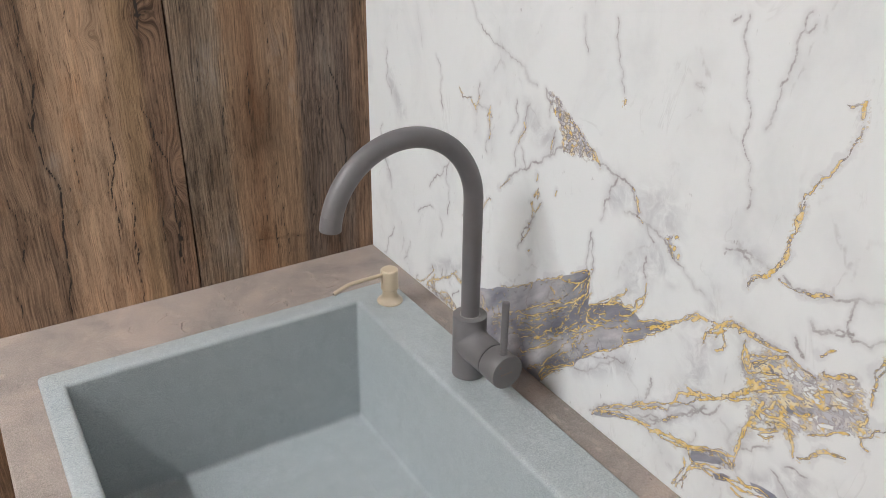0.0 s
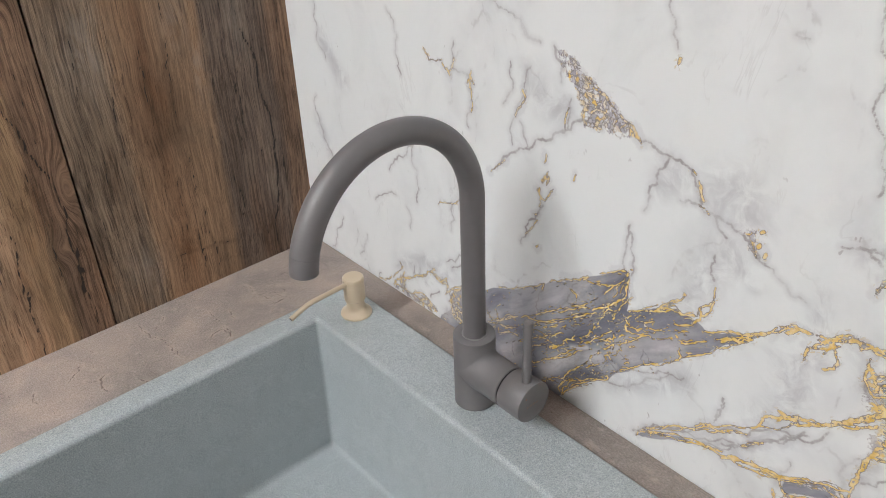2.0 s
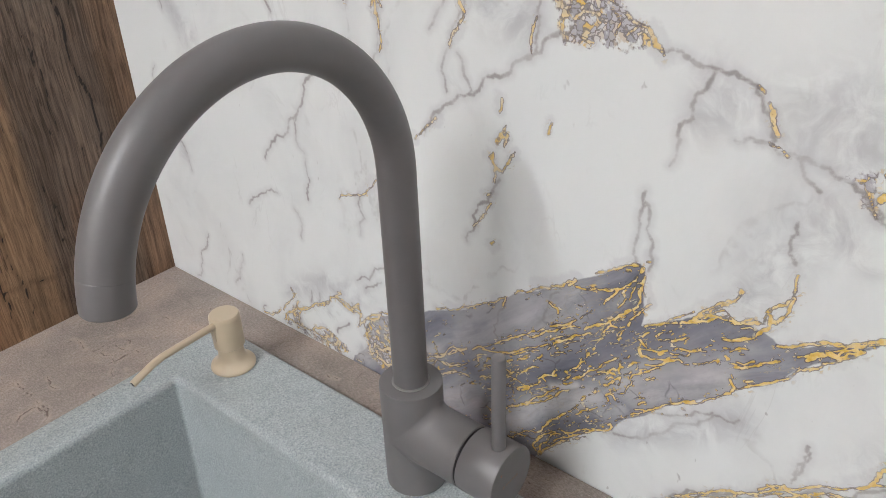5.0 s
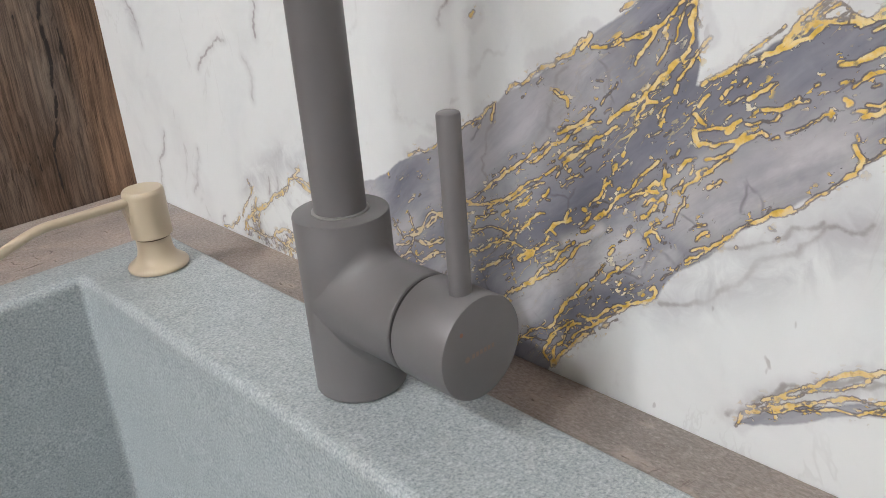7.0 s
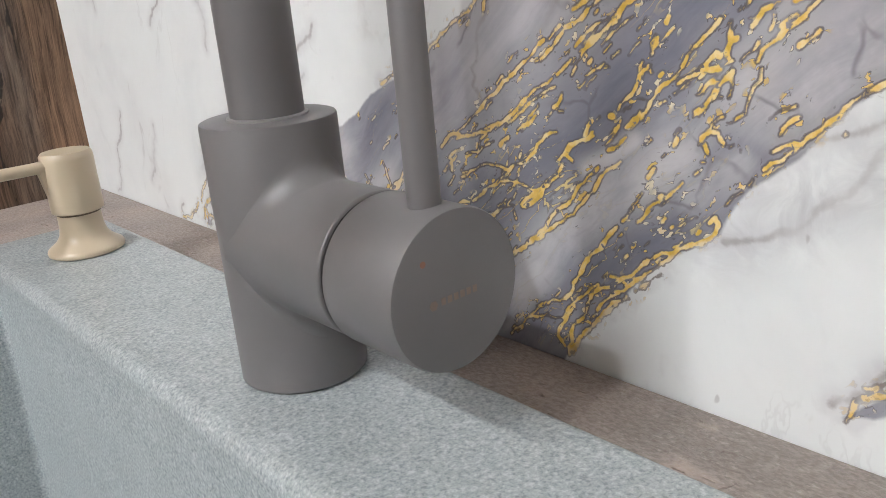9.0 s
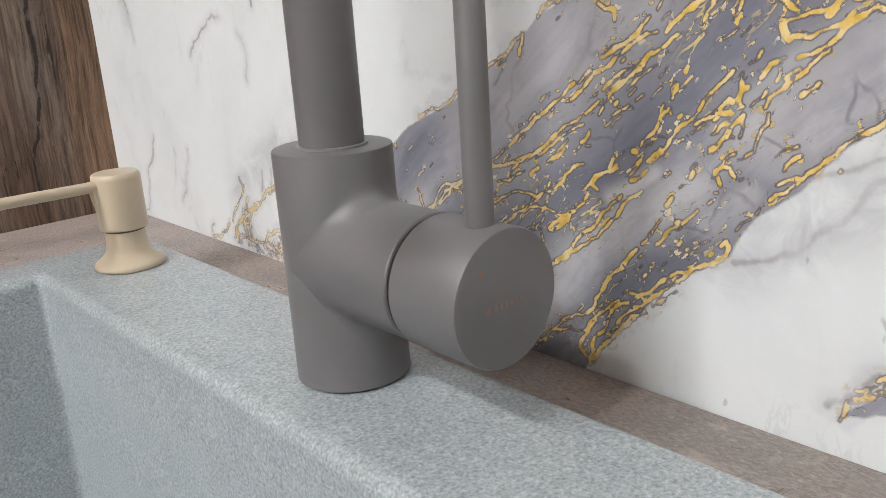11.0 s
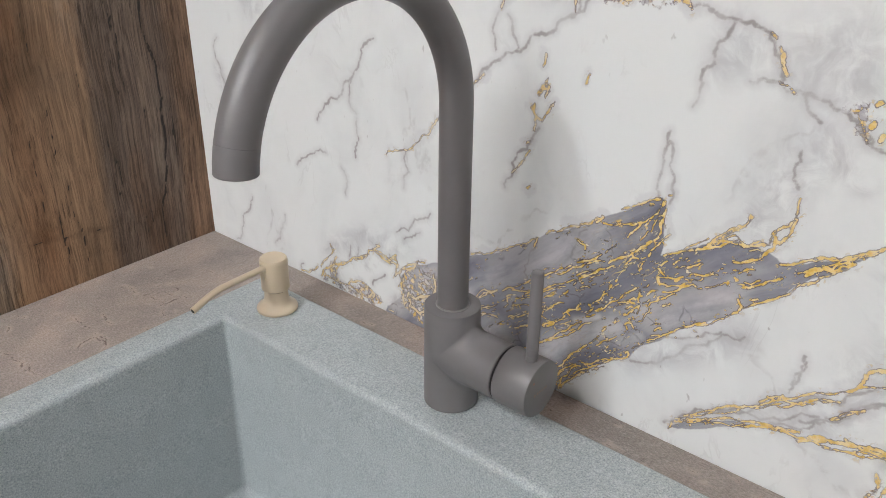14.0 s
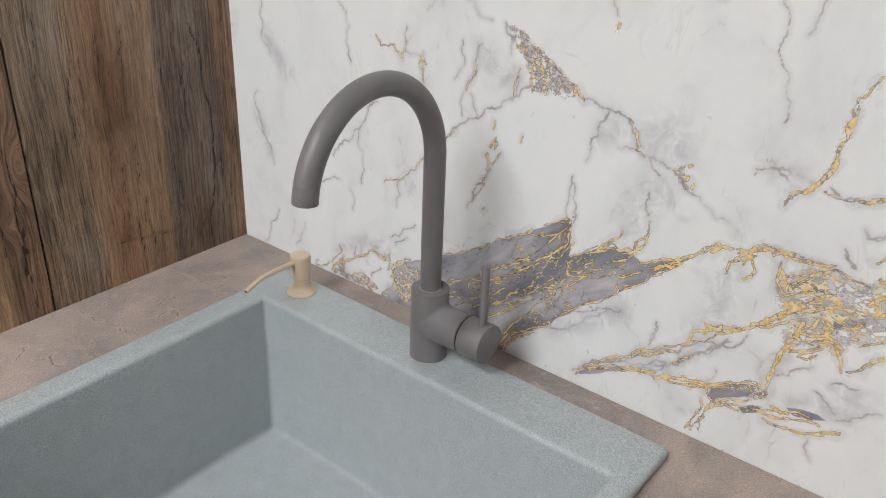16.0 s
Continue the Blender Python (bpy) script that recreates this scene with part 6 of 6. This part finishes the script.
    part("printed_dot", lying([(0.0009, y1 + 0.0006), (0.0009, face)], ax - 0.0108, zc + 0.0105, 20), RED, cap, "small red dot")
    part("printed_mark", lying([(0.0014, y1 + 0.0006), (0.0014, face)], ax - 0.0085, zc - 0.0012, 6), ORANGE, cap, "faded orange print")
    for n in range(6):
        bar("printed_mark", ax - 0.0052 + n * 0.0022, zc - 0.0010, 0.0014, 0.0019, ORANGE)
    return thing


faucet()


# ---- soap dispenser ----
def dispenser():
    x, y = -0.0790, -0.2065
    thing = empty("soap_dispenser", x, y, RIM)
    tagged(thing, "glossy beige soap dispenser pump with a bent nozzle", "soap dispenser")
    z = RIM
    part("flange", lathe([(0.0182, z + 0.0001), (0.0191, z + 0.0006), (0.0193, z + 0.0018), (0.0188, z + 0.0030), (0.0172, z + 0.0042), (0.0150, z + 0.0058),
                          (0.0129, z + 0.0080), (0.0117, z + 0.0105), (0.0111, z + 0.0135), (0.0109, z + 0.0175), (0.0109, z + 0.0218), (0.0100, z + 0.0225)], x, y), BEIGE, thing)
    head = part("pump_head", lathe([(0.0104, z + 0.0222), (0.0125, z + 0.0222), (0.0130, z + 0.0228), (0.0130, z + 0.040), (0.0131, z + 0.0500), (0.0128, z + 0.0522),
                                    (0.0118, z + 0.0534), (0.006, z + 0.0537)], x, y), BEIGE, thing)
    # the shade of the gap below the head, put in as a brown ring
    part("joint_ring", lathe([(0.0106, z + 0.0205), (0.01105, z + 0.0212), (0.01105, z + 0.0219), (0.0104, z + 0.0221)], x, y), UMBRA, head, "brown ring painting the shaded gap under the pump head")
    # keel under the nozzle
    bm = bmesh.new()
    loft(bm, [[(x - 0.0095, y + s * 0.0012, z + 0.0235) for s in (-1, 1)] + [(x - 0.0118, y + s * 0.0008, z + 0.0235) for s in (1, -1)],
              [(x - 0.0095, y + s * 0.0052, z + 0.0460) for s in (-1, 1)] + [(x - 0.0150, y + s * 0.0034, z + 0.0460) for s in (1, -1)]])
    part("keel", bm, BEIGE, head)
    start, bend, end = Vector((x - 0.010, y - 0.001, z + 0.0475)), Vector((-0.147, y - 0.0045, z + 0.0488)), Vector((-0.1715, y - 0.0060, z + 0.0410))
    path = [start.lerp(bend, k / 8) for k in range(8)]
    for k in range(7):
        f = k / 6
        a, b = start.lerp(bend, 0.86), bend.lerp(end, 0.45)
        path.append((1 - f) ** 2 * a + 2 * f * (1 - f) * bend + f * f * b) if f > 0 else None
    path.append(end)
    path = [p for p in path if p is not None]
    path = sorted(path, key=lambda p: -p.x)
    r = 0.0030
    nozzle = part("nozzle", tube(path, [r * 1.12] + [r] * (len(path) - 1), 28), BEIGE, thing)
    d = (path[-1] - path[-2]).normalized()
    part("outlet", tube([end - d * 0.002, end + d * 0.0002], [0.0021, 0.0021], 20), BLACK, nozzle)
    return thing


dispenser()


# ---- ceiling lights and added fill panels ----
def ceiling_light(x, y, half, glow, label):
    thing = empty("ceiling_light", x, y, ROOM_Z)
    tagged(thing, label, "ceiling light", "ceiling lights")
    edge = half + 0.022
    bm = bmesh.new()
    for lo, hi in (((-edge, -edge), (edge, -half)), ((-edge, half), (edge, edge)), ((-edge, -half), (-half, half)), ((half, -half), (edge, half))):
        box(bm, (x + lo[0], y + lo[1], ROOM_Z - 0.014), (x + hi[0], y + hi[1], ROOM_Z - 0.0005), 0.002)
    part("frame", bm, WHITE_METAL, thing)
    part("diffuser", boxed((x - half + 0.001, y - half + 0.001, ROOM_Z - 0.010), (x + half - 0.001, y + half - 0.001, ROOM_Z - 0.004)), glow, thing, "glowing white diffuser")
    return thing


for px, py in SPOTS:
    ceiling_light(px, py, 0.041, BRIGHT, "small square white ceiling lamp, switched on")
# added fill panels, not known fittings of the room
for px, py in FILL_PANELS:
    ceiling_light(px, py, 0.285, GLOW, "square white glowing ceiling panel, unseen, added as soft fill light")


# ---- wooden wall: planks side by side; cracks and knots are fields on their faces ----
CRACKS = []      # (half width, a, b), with a and b in (x, z)
KNOTS = [(-0.333, 1.316, 0.016, 0.020, 0.024), (-0.315, 1.097, 0.013, 0.045, 0.018), (-0.336, 1.025, 0.010, 0.016, 0.012), (-0.399, 1.299, 0.009, 0.013, 0.012),
         (-0.150, 1.30, 0.012, 0.05, 0.010), (-0.52, 1.16, 0.016, 0.06, 0.009)]


# dark stains and bleached spots: x, z, half width, half height, strength
STAINS = [(-0.183, 1.136, 0.030, 0.055, 0.8), (-0.196, 1.181, 0.016, 0.03, 0.6), (-0.257, 1.085, 0.024, 0.07, 1.0), (-0.273, 1.287, 0.022, 0.045, 0.7), (-0.190, 0.963, 0.014, 0.02, 0.9),
          (-0.481, 1.329, 0.014, 0.05, 0.8), (-0.467, 1.262, 0.010, 0.05, 0.8), (-0.498, 1.181, 0.018, 0.05, 0.7), (-0.394, 1.203, 0.008, 0.03, 0.7), (-0.335, 1.315, 0.022, 0.035, 0.7),
          (-0.341, 1.085, 0.016, 0.06, 0.7), (-0.106, 1.101, 0.012, 0.07, 0.6), (-0.069, 0.935, 0.018, 0.03, 0.8), (-0.390, 0.975, 0.020, 0.05, 0.7), (-0.278, 0.99, 0.016, 0.06, 0.6)]
BLEACHED = [(-0.251, 1.236, 0.026, 0.045, 0.8), (-0.146, 1.258, 0.018, 0.05, 0.5), (-0.128, 1.185, 0.008, 0.05, 0.6), (-0.470, 1.137, 0.012, 0.04, 0.7), (-0.072, 1.23, 0.016, 0.05, 0.5), (-0.245, 0.955, 0.022, 0.03, 0.6),
            (-0.048, 1.02, 0.014, 0.05, 0.4)]


def wood_crack(width, *points):
    line = crooked(points, 0.10)
    for n, (a, b) in enumerate(zip(line, line[1:])):
        taper = min(1.0, 0.25 + 3.0 * min(n + 1, len(line) - n) / len(line))
        CRACKS.append((width * 0.0005 * taper * wander.uniform(0.5, 1.3), a, b))


wood_crack(2.2, (-0.349, 1.21), (-0.338, 1.174), (-0.328, 1.124), (-0.319, 1.057), (-0.321, 1.005), (-0.320, 0.954), (-0.321, 0.902))
wood_crack(1.5, (-0.390, 1.221), (-0.393, 1.165), (-0.397, 1.107), (-0.403, 1.047), (-0.404, 1.003))
wood_crack(1.5, (-0.381, 1.08), (-0.383, 1.023), (-0.386, 0.945), (-0.387, 0.900))
wood_crack(2.0, (-0.477, 1.36), (-0.477, 1.228), (-0.482, 1.141), (-0.470, 1.086), (-0.478, 0.996), (-0.488, 0.90))
wood_crack(2.0, (-0.070, 1.26), (-0.064, 1.208), (-0.054, 1.148), (-0.046, 1.055), (-0.049, 1.003), (-0.060, 0.955), (-0.058, 0.90))
wood_crack(1.0, (-0.160, 1.231), (-0.168, 1.165), (-0.168, 1.119))
wood_crack(1.3, (-0.174, 0.983), (-0.171, 0.946), (-0.170, 0.906))
wood_crack(0.7, (-0.205, 0.958), (-0.165, 0.952), (-0.123, 0.947))
wood_crack(1.4, (-0.336, 1.345), (-0.333, 1.32), (-0.336, 1.30))
wood_crack(1.2, (-0.344, 1.318), (-0.333, 1.317), (-0.322, 1.322))
for lo, hi, count in ((-0.580, -0.472, 16), (-0.460, -0.365, 10), (-0.352, -0.303, 9), (-0.296, -0.228, 12), (-0.218, -0.120, 9), (-0.112, -0.004, 20)):
    for _ in range(count):
        cx, cz, run = wander.uniform(lo + 0.004, hi - 0.004), wander.uniform(0.89, 1.42), wander.uniform(0.015, 0.10)
        wood_crack(wander.uniform(0.5, 1.0), (cx, cz), (cx + wander.uniform(-0.002, 0.002), cz + run / 2), (cx + wander.uniform(-0.004, 0.004), cz + run))


def plank(left, right, gap_left, gap_right, proud, parent):
    x0, x1, bevel, back = left + gap_left, right - gap_right, 0.0004, 0.013
    inner = np.linspace(x0 + bevel, x1 - bevel, max(3, int((x1 - x0) / 0.0024)) if right > -0.62 else 3)
    xs = np.concatenate([[x0, x0], inner, [x1, x1]])
    ys = np.concatenate([[back, bevel - proud], np.full(len(inner), -proud), [bevel - proud, back]])
    zs = np.concatenate([[0.0, 0.86], np.linspace(0.885, 1.45, 150), [1.6, ROOM_Z - 0.001]]) if right > -0.62 else np.array([0.0, ROOM_Z - 0.001])
    nx, nz = len(xs), len(zs)
    X, Z = np.repeat(xs[:, None], nz, 1), np.repeat(zs[None, :], nx, 0)
    where = np.stack([X, np.repeat(ys[:, None], nz, 1), Z], -1).reshape(-1, 3)
    k = np.arange(nx * nz).reshape(nx, nz)
    after = np.roll(k, -1, 0)
    faces = np.stack([k[:, :-1], after[:, :-1], after[:, 1:], k[:, 1:]], -1).reshape(-1, 4).tolist()
    faces += [k[::-1, 0].tolist(), k[:, -1].tolist()]
    mesh = bpy.data.meshes.new("plank")
    mesh.from_pydata(where.tolist(), [], faces)
    mesh.update()
    crack, bend = np.full(X.shape, 0.02), np.zeros(X.shape)
    if right > -0.62:
        for half, a, b in CRACKS:
            if max(a[0], b[0]) < x0 - 0.012 or min(a[0], b[0]) > x1 + 0.012:
                continue
            j0, j1 = np.searchsorted(zs, (min(a[1], b[1]) - 0.012, max(a[1], b[1]) + 0.012))
            px, pz, d = X[:, j0:j1] - a[0], Z[:, j0:j1] - a[1], b - a
            f = np.clip((px * d[0] + pz * d[1]) / max(d @ d, 1e-12), 0, 1)
            crack[:, j0:j1] = np.minimum(crack[:, j0:j1], np.hypot(px - f * d[0], pz - f * d[1]) - half)
        for kx, kz, wide, high, amount in KNOTS:
            bend += amount * np.exp(-((X - kx) / wide) ** 2 - ((Z - kz) / high) ** 2)
    spots = [np.zeros(X.shape), np.zeros(X.shape)]
    for field, marks in zip(spots, (STAINS, BLEACHED)):
        for kx, kz, wide, high, amount in marks:
            np.maximum(field, amount * np.exp(-((X - kx) / wide) ** 2 - ((Z - kz) / high) ** 2), out=field)
    for name, values in (("crack", crack), ("bend", bend), ("stain", spots[0]), ("bleach", spots[1])):
        mesh.attributes.new(name, "FLOAT", "POINT").data.foreach_set("value", values.ravel().astype(np.float32))
    mesh.materials.append(WOOD)
    ob = new("plank", mesh)
    ob.parent = parent
    return ob


EDGES = [0.003, -0.024, -0.1145, -0.2265, -0.300, -0.342, -0.4665, -0.585, -0.70, -0.80, -0.90, -1.01, -1.13, -1.22]
while EDGES[-1] > ROOM_X + 0.2:
    EDGES.append(EDGES[-1] - random.uniform(0.08, 0.13))
EDGES.append(ROOM_X)
oak_wall = tagged(new("wall_cladding", None), "weathered brown oak plank cladding with dark cracks", "wall", kind="structure")
for n, (right, left) in enumerate(zip(EDGES, EDGES[1:])):
    gaps = [0.0012 if abs(at + 0.300) < 1e-6 else 0.00004 for at in (left, right)]
    plank(left, right, gaps[0], gaps[1], 0.0 if n < 7 else random.uniform(0, 0.0008), oak_wall)
